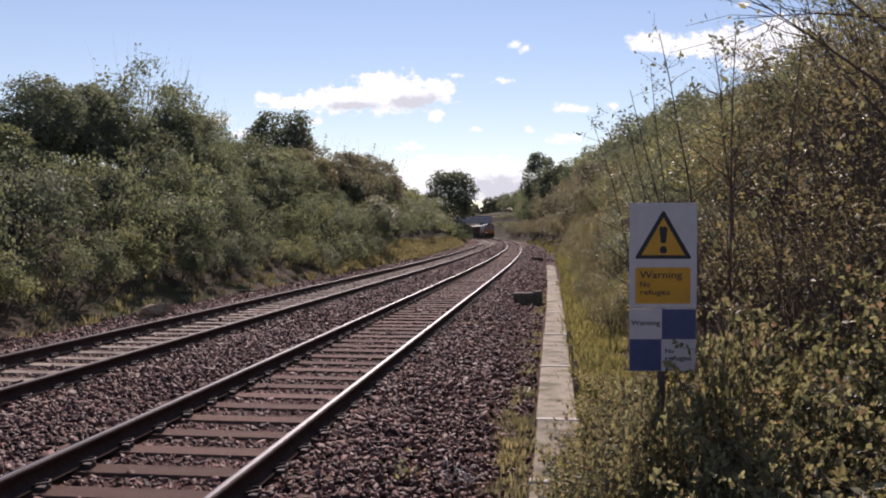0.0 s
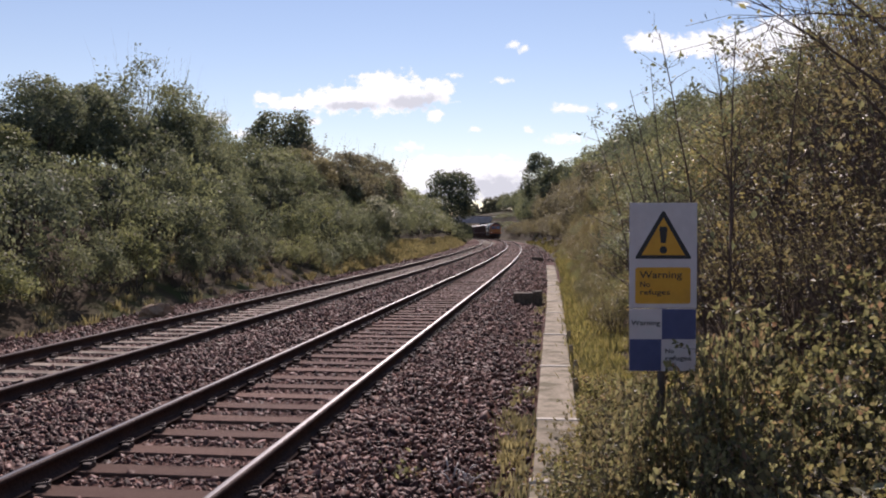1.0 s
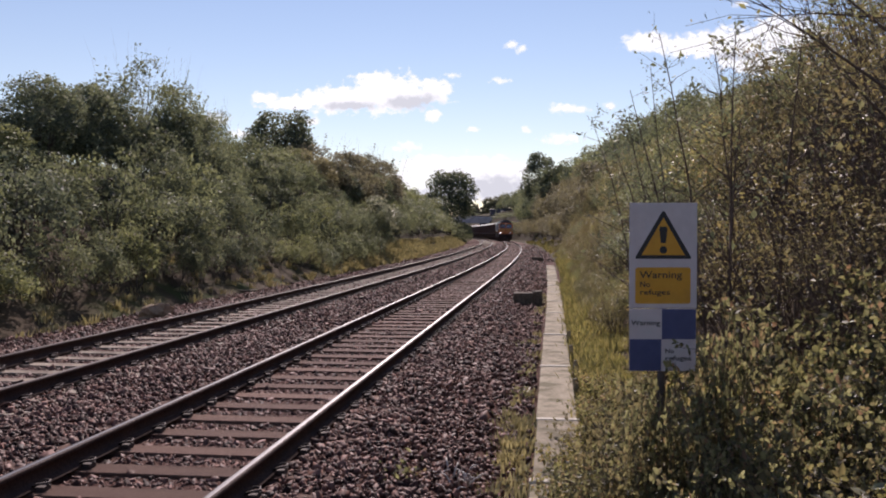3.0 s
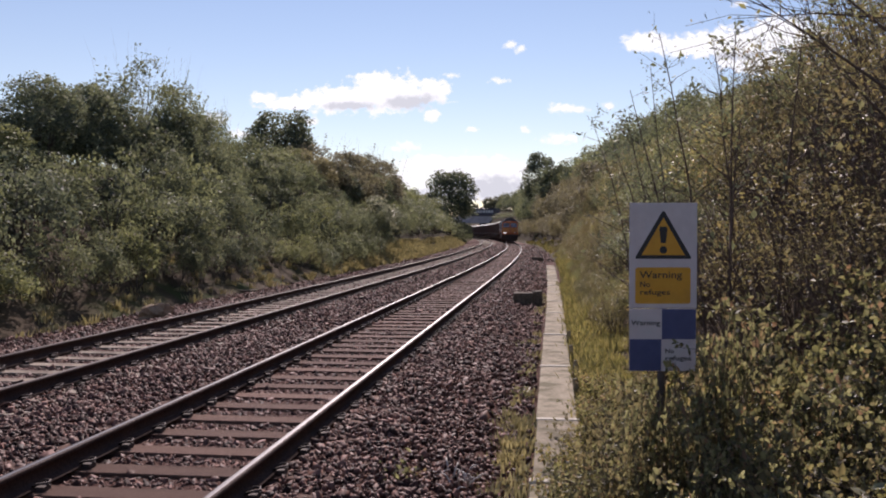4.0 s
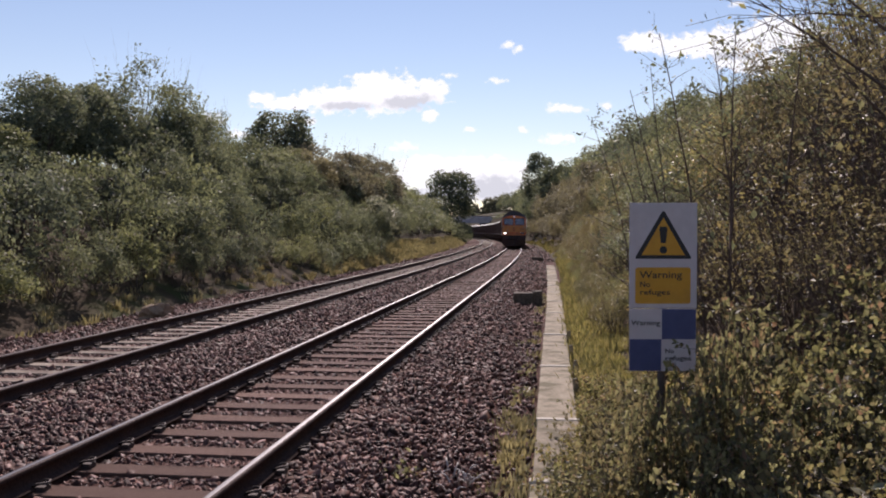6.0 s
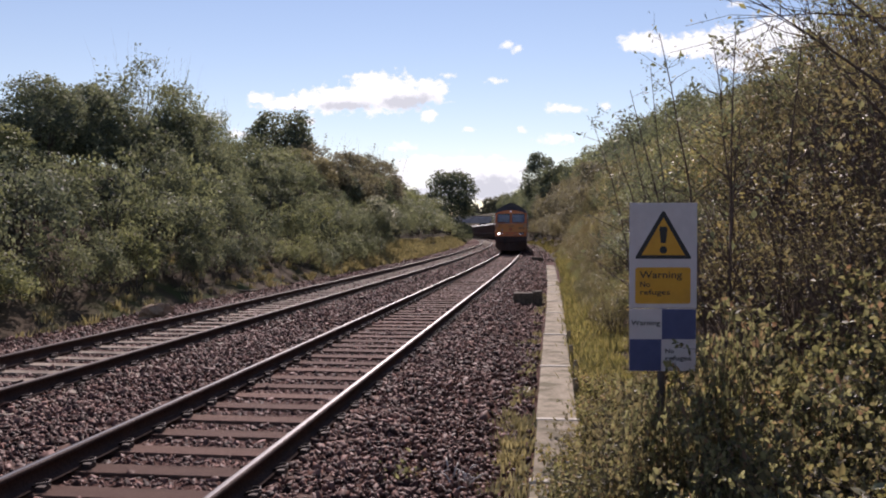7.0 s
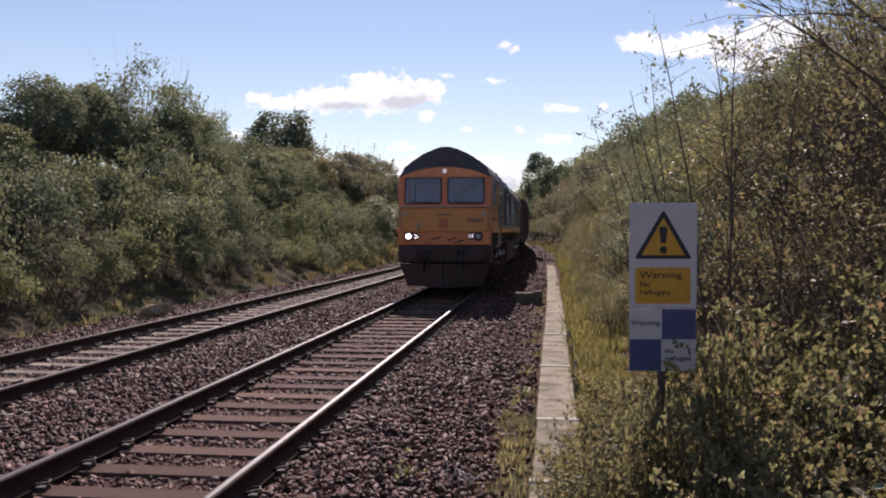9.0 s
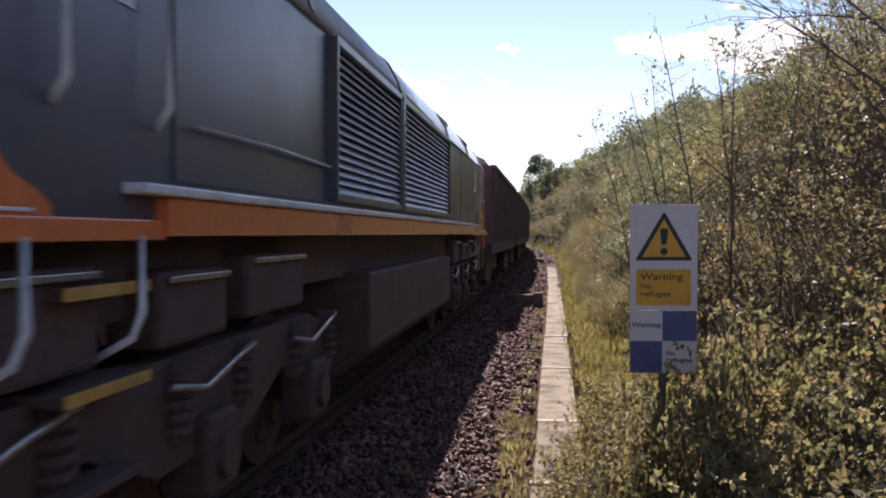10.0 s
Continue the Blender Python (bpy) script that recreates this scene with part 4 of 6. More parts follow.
cloud("long white cumulus cloud with a grey base", 3200.0, 1.0, [(-280, 248, 96, 39), (-368, 240, 100, 27), (-462, 234, 66, 15), (-309, 265, 50, 24), (-203, 251, 37, 27), (-515, 245, 28, 12), (-206, 207, 17, 12)], [(-244, 232, 60, 18), (-352, 227, 63, 10)])
cloud("bank of bright cumulus cloud low over the trees", 3600.0, 3.0, [(-208, 116, 69, 26), (-127, 113, 83, 27), (-62, 111, 41, 18), (-244, 94, 52, 18), (-97, 81, 82, 30), (-178, 76, 73, 26)], [(-95, 78, 92, 28), (-178, 66, 73, 14)])
cloud("wide bright white cumulus cloud", 3500.0, 5.0, [(167, 328, 46, 22), (239, 319, 60, 21), (310, 321, 80, 35), (399, 336, 79, 39), (357, 291, 70, 23)], [(319, 301, 60, 8)])
cloud("small white cloud behind the tree tops", 3300.0, 7.0, [(-622, 204, 43, 17), (-565, 179, 30, 10)], [])
cloud("small bright puff of cloud", 3200.0, 8.0, [(-65, 330, 16, 9), (-49, 322, 13, 8)], [])
cloud("small bright puff of cloud", 3200.0, 9.0, [(22, 217, 33, 10), (51, 213, 22, 7)], [])
cloud("thin white wisp of cloud", 3200.0, 10.0, [(22, 164, 41, 11)], [])
cloud("thin white wisp of cloud", 3200.0, 11.0, [(-251, 153, 25, 11), (-275, 150, 13, 5)], [])
cloud("thin white wisp of cloud", 3200.0, 12.0, [(-425, 200, 15, 9)], [])
cloud("tiny white wisp of cloud", 3200.0, 13.0, [(-134, 183, 11, 6)], [])
cloud("tiny white wisp of cloud", 3200.0, 14.0, [(-41, 180, 12, 7)], [])
cloud("tiny white wisp of cloud", 3200.0, 15.0, [(325, 389, 14, 6)], [])
cloud("tiny white wisp of cloud", 3200.0, 16.0, [(105, 220, 14, 7)], [])
cloud("faint white wisp of cloud", 3200.0, 17.0, [(-87, 267, 19, 7), (-170, 279, 17, 6)], [])
# ---------------------------------------------------------------- train
P_ORANGE = surface("orange_paint", (0.64, 0.165, 0.055), (0.72, 0.20, 0.068), 8.0, (0.42, 0.13, 0.05), 1.6, 0.24, bump=0.02, stain_at=0.62)
P_YELLOW = surface("warning_yellow_paint", (0.66, 0.255, 0.06), (0.74, 0.29, 0.075), 8.0, (0.45, 0.21, 0.03), 1.8, 0.42, bump=0.03, stain_at=0.62)
P_BLUE = surface("dark_blue_paint", (0.055, 0.054, 0.080), (0.074, 0.071, 0.102), 7.0, (0.075, 0.066, 0.062), 1.2, 0.32, bump=0.02)
# Grey lifted for sky mirrored in the roof; P_COWL keeps the shaded dark.
P_ROOF = surface("roof_sky_pale", (0.34, 0.35, 0.38), (0.44, 0.45, 0.48), 9.0, (0.24, 0.23, 0.23), 1.0, 0.2, bump=0.05)
P_COWL = surface("cab_roof_dark", (0.055, 0.045, 0.045), (0.085, 0.07, 0.065), 9.0, (0.045, 0.036, 0.034), 1.0, 0.6, bump=0.06)
P_UNDER = surface("grimy_underframe", (0.055, 0.034, 0.030), (0.10, 0.062, 0.053), 14.0, (0.07, 0.045, 0.035), 2.0, 0.8, bump=0.3)
P_WHITE = surface("off_white_paint", (0.55, 0.55, 0.56), (0.68, 0.68, 0.68), 20.0, (0.4, 0.38, 0.36), 2.0, 0.4, bump=0.03)
P_PALE = surface("chalky_orange_trim", (0.42, 0.27, 0.20), (0.52, 0.34, 0.25), 20.0, (0.35, 0.2, 0.13), 3.0, 0.5, bump=0.03)
# Pale blue-grey lining replaces the sky reflection missing from the windscreens.
P_INSIDE = surface("cab_lining_sky_tone", (0.34, 0.34, 0.40), (0.44, 0.44, 0.50), 10.0, (0.15, 0.15, 0.16), 1.5, 0.7, bump=0.05)
P_DULL = surface("faded_brown_lettering", (0.22, 0.10, 0.06), (0.30, 0.13, 0.075), 20.0, None, 3.0, 0.4, bump=0.0)
P_STEP = surface("yellow_step_edge", (0.42, 0.24, 0.05), (0.52, 0.31, 0.07), 20.0, (0.3, 0.18, 0.05), 6.0, 0.55, bump=0.1)
P_BLACK = surface("black_rubber", (0.012, 0.012, 0.013), (0.025, 0.024, 0.024), 30.0, None, 3.0, 0.6, bump=0.1)
P_SLAT = surface("grille_metal", (0.30, 0.28, 0.29), (0.42, 0.39, 0.40), 20.0, (0.16, 0.13, 0.12), 3.0, 0.4, metal=0.25, bump=0.05)
P_STEEL = surface("worn_steel", (0.30, 0.28, 0.27), (0.45, 0.43, 0.42), 30.0, (0.12, 0.08, 0.06), 5.0, 0.4, metal=0.9, bump=0.1)
P_WAGON = surface("brown_wagon_paint", (0.10, 0.06, 0.052), (0.15, 0.092, 0.076), 6.0, (0.05, 0.038, 0.035), 0.9, 0.6, bump=0.1)
P_COVER = surface("wagon_cover", (0.40, 0.38, 0.37), (0.52, 0.50, 0.48), 6.0, (0.18, 0.16, 0.15), 0.8, 0.5, bump=0.1)
G_CAB = glass("tinted_cab_glass", (0.78, 0.78, 0.84))
G_LENS = surface("lamp_glass", (0.30, 0.30, 0.30), (0.40, 0.40, 0.40), 90.0, None, 3.0, 0.15, bump=0.1)
E_LAMP = glowing("lit_headlamp", (1.0, 0.97, 0.88), 6.0)
E_TOP = glowing("lit_top_lamp", (1.0, 0.95, 0.95), 0.3)
E_LED = glowing("lit_marker", (1.0, 0.93, 0.93), 4.5)
P_LOGO = surface("faded_emblem_red", (0.52, 0.13, 0.045), (0.6, 0.17, 0.055), 20.0, None, 3.0, 0.5, bump=0.0)


def slab(bm, pts, depth, slot=0):
    """A panel: four or more outer corners in order, pushed in by depth against its normal."""
    p = [Vector(k) for k in pts]
    n = (p[1] - p[0]).cross(p[2] - p[0]).normalized() * depth
    u = [bm.verts.new(k) for k in p]
    v = [bm.verts.new(k - n) for k in p]
    m = len(p)
    fs = [bm.faces.new(u), bm.faces.new(v[::-1])]
    fs += [bm.faces.new((u[k], v[k], v[(k + 1) % m], u[(k + 1) % m])) for k in range(m)]
    bmesh.ops.recalc_face_normals(bm, faces=fs)
    for f in fs:
        f.material_index = slot


def loft(bm, sections, cap=True, slot=0, smooth=False):
    rings = [[bm.verts.new(p) for p in s] for s in sections]
    n = len(rings[0])
    fs = []
    for a, b in zip(rings, rings[1:]):
        for k in range(n):
            fs.append(bm.faces.new((a[k], a[(k + 1) % n], b[(k + 1) % n], b[k])))
    if cap:
        fs += [bm.faces.new(rings[0][::-1]), bm.faces.new(rings[-1])]
    bmesh.ops.recalc_face_normals(bm, faces=fs)
    for f in fs:
        f.material_index, f.smooth = slot, smooth


def ring_frame(bm, x0, x1, z0, z1, y, w, r, d):
    """Rounded rectangular gasket in the x-z plane."""
    def loop(a0, a1, c0, c1, rr):
        out = []
        for cx, cz, st in ((a1 - rr, c1 - rr, 0), (a0 + rr, c1 - rr, 90), (a0 + rr, c0 + rr, 180), (a1 - rr, c0 + rr, 270)):
            for k in range(5):
                t = radians(st + k * 22.5)
                out.append((cx + rr * math.cos(t), cz + rr * math.sin(t)))
        return out
    o, i = loop(x0, x1, z0, z1, r), loop(x0 + w, x1 - w, z0 + w, z1 - w, max(0.01, r - w))
    n = len(o)
    A = [bm.verts.new((p[0], y(p[1]) - d, p[1])) for p in o]
    B = [bm.verts.new((p[0], y(p[1]) - d, p[1])) for p in i]
    C = [bm.verts.new((p[0], y(p[1]) + 0.05, p[1])) for p in i]
    D = [bm.verts.new((p[0], y(p[1]) + 0.05, p[1])) for p in o]
    fs = []
    for k in range(n):
        j = (k + 1) % n
        for u, v in ((A, B), (B, C), (C, D), (D, A)):
            fs.append(bm.faces.new((u[k], u[j], v[j], v[k])))
    bmesh.ops.recalc_face_normals(bm, faces=fs)
    return [(p[0], y(p[1]) + 0.012, p[1]) for p in i]


ROOF = [(1.30, 3.02), (1.26, 3.15), (1.16, 3.33), (0.96, 3.49), (0.64, 3.69), (0.32, 3.82), (0.12, 3.88)]


def roof_ring(y, k=1.0, drop=0.0, base=2.98):
    """Closed roof section at y; k narrows it, drop flattens the top."""
    right = [(x * k, y, base + (z - base) * (1 - drop)) for x, z in ROOF]
    left = [(-x, y, z) for x, y, z in right[::-1]]
    return right + left


def wheelset(parent, y, r=0.53):
    bm = bmesh.new()
    for s in (-1, 1):
        cyl(bm, (s * 0.68, 0, 0), (s * 0.80, 0, 0), r, r, 28)
        cyl(bm, (s * 0.66, 0, 0), (s * 0.69, 0, 0), r + 0.028, r + 0.028, 28)
        for a in range(6):
            t = a * math.pi / 3
            box(bm, (s * 0.805 - 0.01, math.cos(t) * r * 0.6 - 0.05, math.sin(t) * r * 0.6 - 0.05), (s * 0.805 + 0.01, math.cos(t) * r * 0.6 + 0.05, math.sin(t) * r * 0.6 + 0.05))
    cyl(bm, (-1.0, 0, 0), (1.0, 0, 0), 0.09, 0.09, 12)
    ob = part("wheelset", bm, P_UNDER, parent)
    ob.location = (0, y, r)
    return ob


LOCO_L = 21.2


def build_loco():
    lo = tagged(empty("locomotive"), "orange and dark blue diesel freight locomotive with lit headlamps", "locomotive")
    wheels = []

    def add(name, bm, mat, label="", parent=lo):
        return part(name, bm, mat, parent, label)

    # body shell between the cabs
    bm = bmesh.new()
    box(bm, (-1.26, 2.65, 1.6), (1.26, 18.55, 3.06), 0.02)
    body = add("body", bm, P_BLUE, "dark blue painted steel body side")
    bm = bmesh.new()
    loft(bm, [roof_ring(2.57), roof_ring(18.63)], smooth=True)
    add("roof", bm, P_ROOF, "curved roof, its grey paled for reflected sky")
    for s in (-1, 1):
        bm = bmesh.new()
        box(bm, (s * 1.20, 3.42, 1.60), (s * 1.33, 17.75, 1.755), 0.01)
        add("sill_stripe", bm, P_ORANGE, "orange stripe along the sill")
        bm = bmesh.new()
        box(bm, (s * 1.18, 3.15, 1.757), (s * 1.36, 18.0, 1.80), 0.012)
        add("ledge", bm, P_WHITE, "pale walkway edge")
        # panels and joints of the side
        for y0, y1 in ((3.6, 6.05), (13.4, 15.2), (15.3, 17.7)):
            bm = bmesh.new()
            box(bm, (s * 1.255, y0, 1.83), (s * 1.272, y1, 2.98), 0.006)
            add("side_panel", bm, P_BLUE)
        bm = bmesh.new()
        tube(bm, [(s * 1.30, 3.75, 2.07), (s * 1.31, 4.9, 2.08), (s * 1.30, 6.1, 2.07)], 0.013, 5)
        add("grab_rail", bm, P_SLAT)
        for k in range(2):
            bm = bmesh.new()
            y0, y1 = (6.2, 8.95) if k == 0 else (9.09, 13.2)
            for a, b, c, d in ((y0, y1, 1.84, 1.90), (y0, y1, 2.94, 3.0), (y0, y0 + 0.05, 1.9, 2.94), (y1 - 0.05, y1, 1.9, 2.94)):
                box(bm, (s * 1.255, a, c), (s * 1.335, b, d), 0.006)
            fr = add("grille_frame", bm, P_BLUE)
            me = None
            for j in range(17):
                z = 1.93 + j * 0.0605
                if me is None:
                    bm = bmesh.new()
                    slab(bm, [(s * 1.276, y0 + 0.05, 0.032), (s * 1.318, y0 + 0.05, -0.024), (s * 1.318, y1 - 0.05, -0.024), (s * 1.276, y1 - 0.05, 0.032)], 0.008)
                    ob = add("slat", bm, P_SLAT, "", fr)
                    me = ob.data
                else:
                    ob = shared("slat", me, fr)
                ob.location = (0, 0, z)
        bm = bmesh.new()
        box(bm, (s * 1.255, 8.96, 1.84), (s * 1.345, 9.08, 3.02), 0.01)
        add("grille_post", bm, P_BLUE)
        # roof hatches and exhaust lumps along the gutter
        for y0, y1, h in ((2.9, 3.5, 0.14), (13.2, 14.0, 0.12), (16.4, 17.2, 0.12)):
            bm = bmesh.new()
            box(bm, (s * 1.02, y0, 3.2), (s * 1.20, y1, 3.28 + h * 0.5), 0.03)
            add("roof_bracket", bm, P_COWL)
    for y0 in (5.6, 9.0, 13.1, 16.2):
        bm = bmesh.new()
        a, b = roof_ring(y0, 1.012), roof_ring(y0 + 0.07, 1.012)
        loft(bm, [[(p[0], p[1], p[2] + 0.012) for p in a], [(p[0], p[1], p[2] + 0.012) for p in b]])
        add("roof_joint", bm, P_COWL)

    # two cabs, the second turned round
    for end in (0, 1):
        def Y(y):
            return y * 1.15 if end == 0 else LOCO_L - y * 1.15

        def P(x, y, z):
            return (x, Y(y), z)

        def rake(z):
            return 0.0 if z < 2.27 else (z - 2.27) * 0.14

        def yy(z):
            return Y(rake(z))
        w0 = 1.22
        bm = bmesh.new()
        box(bm, P(-w0, 0.0, 1.62), P(w0, 0.12, 2.25), 0.015)
        cabfront = add("front_panel", bm, P_YELLOW, "yellow warning panel with grime and scuffs")
        bm = bmesh.new()
        box(bm, P(-w0 - 0.01, -0.02, 1.27), P(w0 + 0.01, 0.12, 1.618), 0.02)
        apron = add("apron", bm, P_ORANGE, "scuffed orange apron")
        bm = bmesh.new()
        box(bm, P(-w0, -0.05, 2.252), P(w0, 0.10, 2.285), 0.008)
        add("front_shelf", bm, P_PALE)
        for s in (-1, 1):
            bm = bmesh.new()
            tube(bm, [P(s * 1.17, -0.03, 2.25), P(s * 1.17, -0.05, 2.1), P(s * 1.16, -0.06, 1.8), P(s * 1.14, -0.05, 1.66)], 0.018, 6)
            add("lamp_iron_rail", bm, P_PALE)
        # window surround: posts, rail and arched head, raked back
        for a, b in ((-w0, -1.05), (-0.085, 0.085), (1.05, w0)):
            bm = bmesh.new()
            slab(bm, [P(a, rake(2.285), 2.285), P(b, rake(2.285), 2.285), P(b, rake(3.06), 3.06), P(a, rake(3.06), 3.06)], -0.1 if end else 0.1)
            add("window_post", bm, P_ORANGE)
        for a, b in ((-1.05, -0.085), (0.085, 1.05)):
            bm = bmesh.new()
            slab(bm, [P(a, rake(2.285), 2.285), P(b, rake(2.285), 2.285), P(b, rake(2.36), 2.36), P(a, rake(2.36), 2.36)], -0.1 if end else 0.1)
            add("window_rail", bm, P_ORANGE)
        bm = bmesh.new()
        arch = [(-w0, 3.06), (w0, 3.06), (1.12, 3.14), (0.9, 3.24), (0.6, 3.31), (0.3, 3.35), (-0.3, 3.35), (-0.6, 3.31), (-0.9, 3.24), (-1.12, 3.14)]
        slab(bm, [P(x, rake(z), z) for x, z in arch], -0.1 if end else 0.1)
        add("brow_panel", bm, P_ORANGE)
        for a, b in ((-1.05, -0.085), (0.085, 1.05)):
            bm = bmesh.new()
            pane = ring_frame(bm, a - 0.015, b + 0.015, 2.345, 3.075, yy, 0.034, 0.11, 0.012 if end == 0 else -0.012)
            gk = add("gasket", bm, P_BLACK, "black rubber window gasket")
            bm = bmesh.new()
            slab(bm, pane, 0.012)
            add("windscreen", bm, G_CAB, "tinted windscreen pane", gk)
            bm = bmesh.new()
            cx = (a + b) / 2
            tube(bm, [P(cx + 0.36, rake(2.4) - 0.05, 2.37), P(cx, rake(2.42) - 0.045, 2.395), P(cx - 0.34, rake(2.42) - 0.04, 2.41)], 0.01, 5)
            add("wiper", bm, P_BLACK, "", gk)
        # cab sides with a two-pane window; they widen from the front
        def wd(y):
            return 1.22 + 0.06 * min(1.0, y / 1.6)
        for s in (-1, 1):
            for (ya, yb, za, zb) in ((0.0, 1.93, 1.60, 2.33), (0.0, 0.42, 2.33, 3.02), (1.40, 1.93, 2.33, 3.02), (0.42, 1.40, 2.96, 3.02)):
                q = [P(s * wd(ya), ya + rake(za) * (ya < 0.01), za), P(s * wd(yb), yb, za), P(s * wd(yb), yb, zb), P(s * wd(ya), ya + rake(zb) * (ya < 0.01), zb)]
                bm = bmesh.new()
                slab(bm, q, 0.08 * (1 if s > 0 else -1) * (1 if end == 0 else -1))
                add("cab_side_panel", bm, P_ORANGE)
            bm = bmesh.new()
            # swept rear edge of the orange
            q = [P(s * 1.281, a, b) for a, b in ((1.93, 1.6), (2.30, 1.6), (2.30, 1.70), (2.23, 1.745), (2.12, 1.79), (2.03, 1.87), (1.97, 2.0), (1.94, 2.3), (1.93, 3.02))]
            slab(bm, q, 0.05 * (1 if s > 0 else -1) * (1 if end == 0 else -1))
            side = add("cab_side", bm, P_ORANGE, "orange curved edge of the cab side")
            bm = bmesh.new()
            for ya, yb in ((0.40, 0.46), (0.92, 0.98), (1.36, 1.42)):
                box(bm, P(s * (wd(ya) - 0.05), ya, 2.32), P(s * (wd(ya) + 0.012), yb, 2.98), 0.008)
            for za, zb in ((2.31, 2.37), (2.93, 2.985)):
                box(bm, P(s * (wd(0.9) - 0.06), 0.40, za), P(s * (wd(0.9) + 0.012), 1.42, zb), 0.008)
            wf = add("side_window_frame", bm, P_SLAT, "worn metal window frame", side)
            for ya, yb in ((0.46, 0.92), (0.98, 1.36)):
                bm = bmesh.new()
                slab(bm, [P(s * (wd(ya) - 0.02), ya, 2.37), P(s * (wd(yb) - 0.02), yb, 2.37), P(s * (wd(yb) - 0.02), yb, 2.93), P(s * (wd(ya) - 0.02), ya, 2.93)], 0.008)
                part("side_pane", bm, G_CAB, side)
            bm = bmesh.new()
            box(bm, P(s * 1.22, 0.05, 1.585), P(s * 1.297, 3.0, 1.665), 0.008)
            add("cab_sill", bm, P_ORANGE)
            bm = bmesh.new()
            box(bm, P(s * 1.262, 0.25, 1.675), P(s * 1.290, 2.2, 1.688), 0.003)
            add("cab_trim", bm, P_WHITE, "thin pale trim line")
            bm = bmesh.new()
            box(bm, P(s * 1.2, 1.935, 1.62), P(s * 1.276, 2.29, 3.02), 0.004)
            add("cab_rear_panel", bm, P_BLUE)
            for ya, yb, za in ((0.5, 0.64, 2.0), (0.68, 1.2, 1.97)):
                bm = bmesh.new()
                box(bm, P(s * (wd(ya) - 0.01), ya, za - 0.045), P(s * (wd(yb) + 0.003), yb, za + 0.035), 0.001)
                add("side_lettering_bar", bm, P_DULL)
            # door, set back
            bm = bmesh.new()
            box(bm, P(s * 1.10, 2.30, 1.62), P(s * 1.262, 3.02, 2.98), 0.015)
            dr = add("cab_door", bm, P_BLUE, "dark recessed cab door")
            bm = bmesh.new()
            box(bm, P(s * 1.262, 2.45, 2.45), P(s * 1.268, 2.85, 2.9), 0.003)
            part("door_pane", bm, G_CAB, dr)
            for yh in (2.30, 2.96):
                bm = bmesh.new()
                tube(bm, [P(s * 1.28, yh, 3.0), P(s * 1.335, yh, 2.94), P(s * 1.335, yh, 2.1), P(s * 1.28, yh, 2.02)], 0.016, 6)
                add("door_handrail", bm, P_WHITE, "pale tubular handrail")
                bm = bmesh.new()
                tube(bm, [P(s * 1.29, yh - 0.15, 1.6), P(s * 1.30, yh - 0.15, 1.32), P(s * 1.27, yh - 0.17, 1.22), P(s * 1.1, yh - 0.2, 1.12)], 0.018, 6)
                add("step_handrail", bm, P_WHITE, "pale tubular handrail below the door")
            for zs in (1.42, 1.07, 0.72, 0.40):
                bm = bmesh.new()
                box(bm, P(s * 0.98, 2.38, zs - 0.03), P(s * 1.26, 2.92, zs + 0.01), 0.006)
                st = add("step", bm, P_UNDER)
                if zs < 1.0:
                    continue
                bm = bmesh.new()
                box(bm, P(s * 1.262, 2.38, zs - 0.032), P(s * 1.275, 2.92, zs + 0.014), 0.003)
                part("step_edge", bm, P_STEP, st, "worn yellow step edge")
        # cab roof: a dark cowl that climbs from the arch to the full section
        low = [3.06, 3.10, 3.16, 3.24, 3.31, 3.36, 3.37]
        a = [(x * 0.93, Y(rake(3.1) - 0.02), z) for (x, _), z in zip(ROOF, low)]
        a2 = [(x * 0.935, Y(rake(3.1) + 0.02), z + 0.05) for (x, _), z in zip(ROOF, low)]
        b = [(x * 0.955, Y(0.28), zz) for (x, zz) in ROOF]
        c = [(x, Y(1.6), zz) for (x, zz) in ROOF]
        d = [(x, Y(2.24), zz) for (x, zz) in ROOF]
        bm = bmesh.new()
        loft(bm, [k + [(-x, y, z) for x, y, z in k[::-1]] for k in (a, a2, b, c, d)])
        add("cab_roof", bm, P_COWL, "dark cab roof")
        # painted brow between the windscreens and the roof arch
        low2 = [3.06, 3.085, 3.13, 3.20, 3.27, 3.315, 3.325]
        e1 = [(x * 0.90, Y(rake(3.1) - 0.028), z) for (x, _), z in zip(ROOF, low2)]
        e2 = [(x * 0.90, Y(rake(3.1) - 0.004), z) for (x, _), z in zip(ROOF, low2)]
        bm = bmesh.new()
        loft(bm, [k + [(-x, y, z) for x, y, z in k[::-1]] for k in (e1, e2)])
        add("cab_brow", bm, P_ORANGE)
        # inside of the cab, its pale colour standing in for sky on the glass
        bm = bmesh.new()
        box(bm, P(-1.1, 2.0, 1.6), P(1.1, 2.2, 3.0))
        box(bm, P(-1.15, 0.15, 1.62), P(1.15, 2.0, 1.7))
        box(bm, P(-1.1, 0.25, 1.7), P(1.1, 0.7, 2.3), 0.04)
        add("cab_interior", bm, P_INSIDE, "desk and rear wall of the cab, paled for sky reflected in the glass")
        # lamps
        for x, r, mat, nm, lab in ((-0.94, 0.095, E_LAMP if end == 0 else G_LENS, "headlamp", "round lit headlamp"), (-0.75, 0.07, E_LED if end == 0 else G_LENS, "marker_lamp", "lit cluster marker lamp"),
                                   (0.71, 0.07, E_LED if end == 0 else G_LENS, "marker_lamp", "lit cluster marker lamp"), (0.90, 0.095, G_LENS, "headlamp", "round unlit headlamp")):
            bm = bmesh.new()
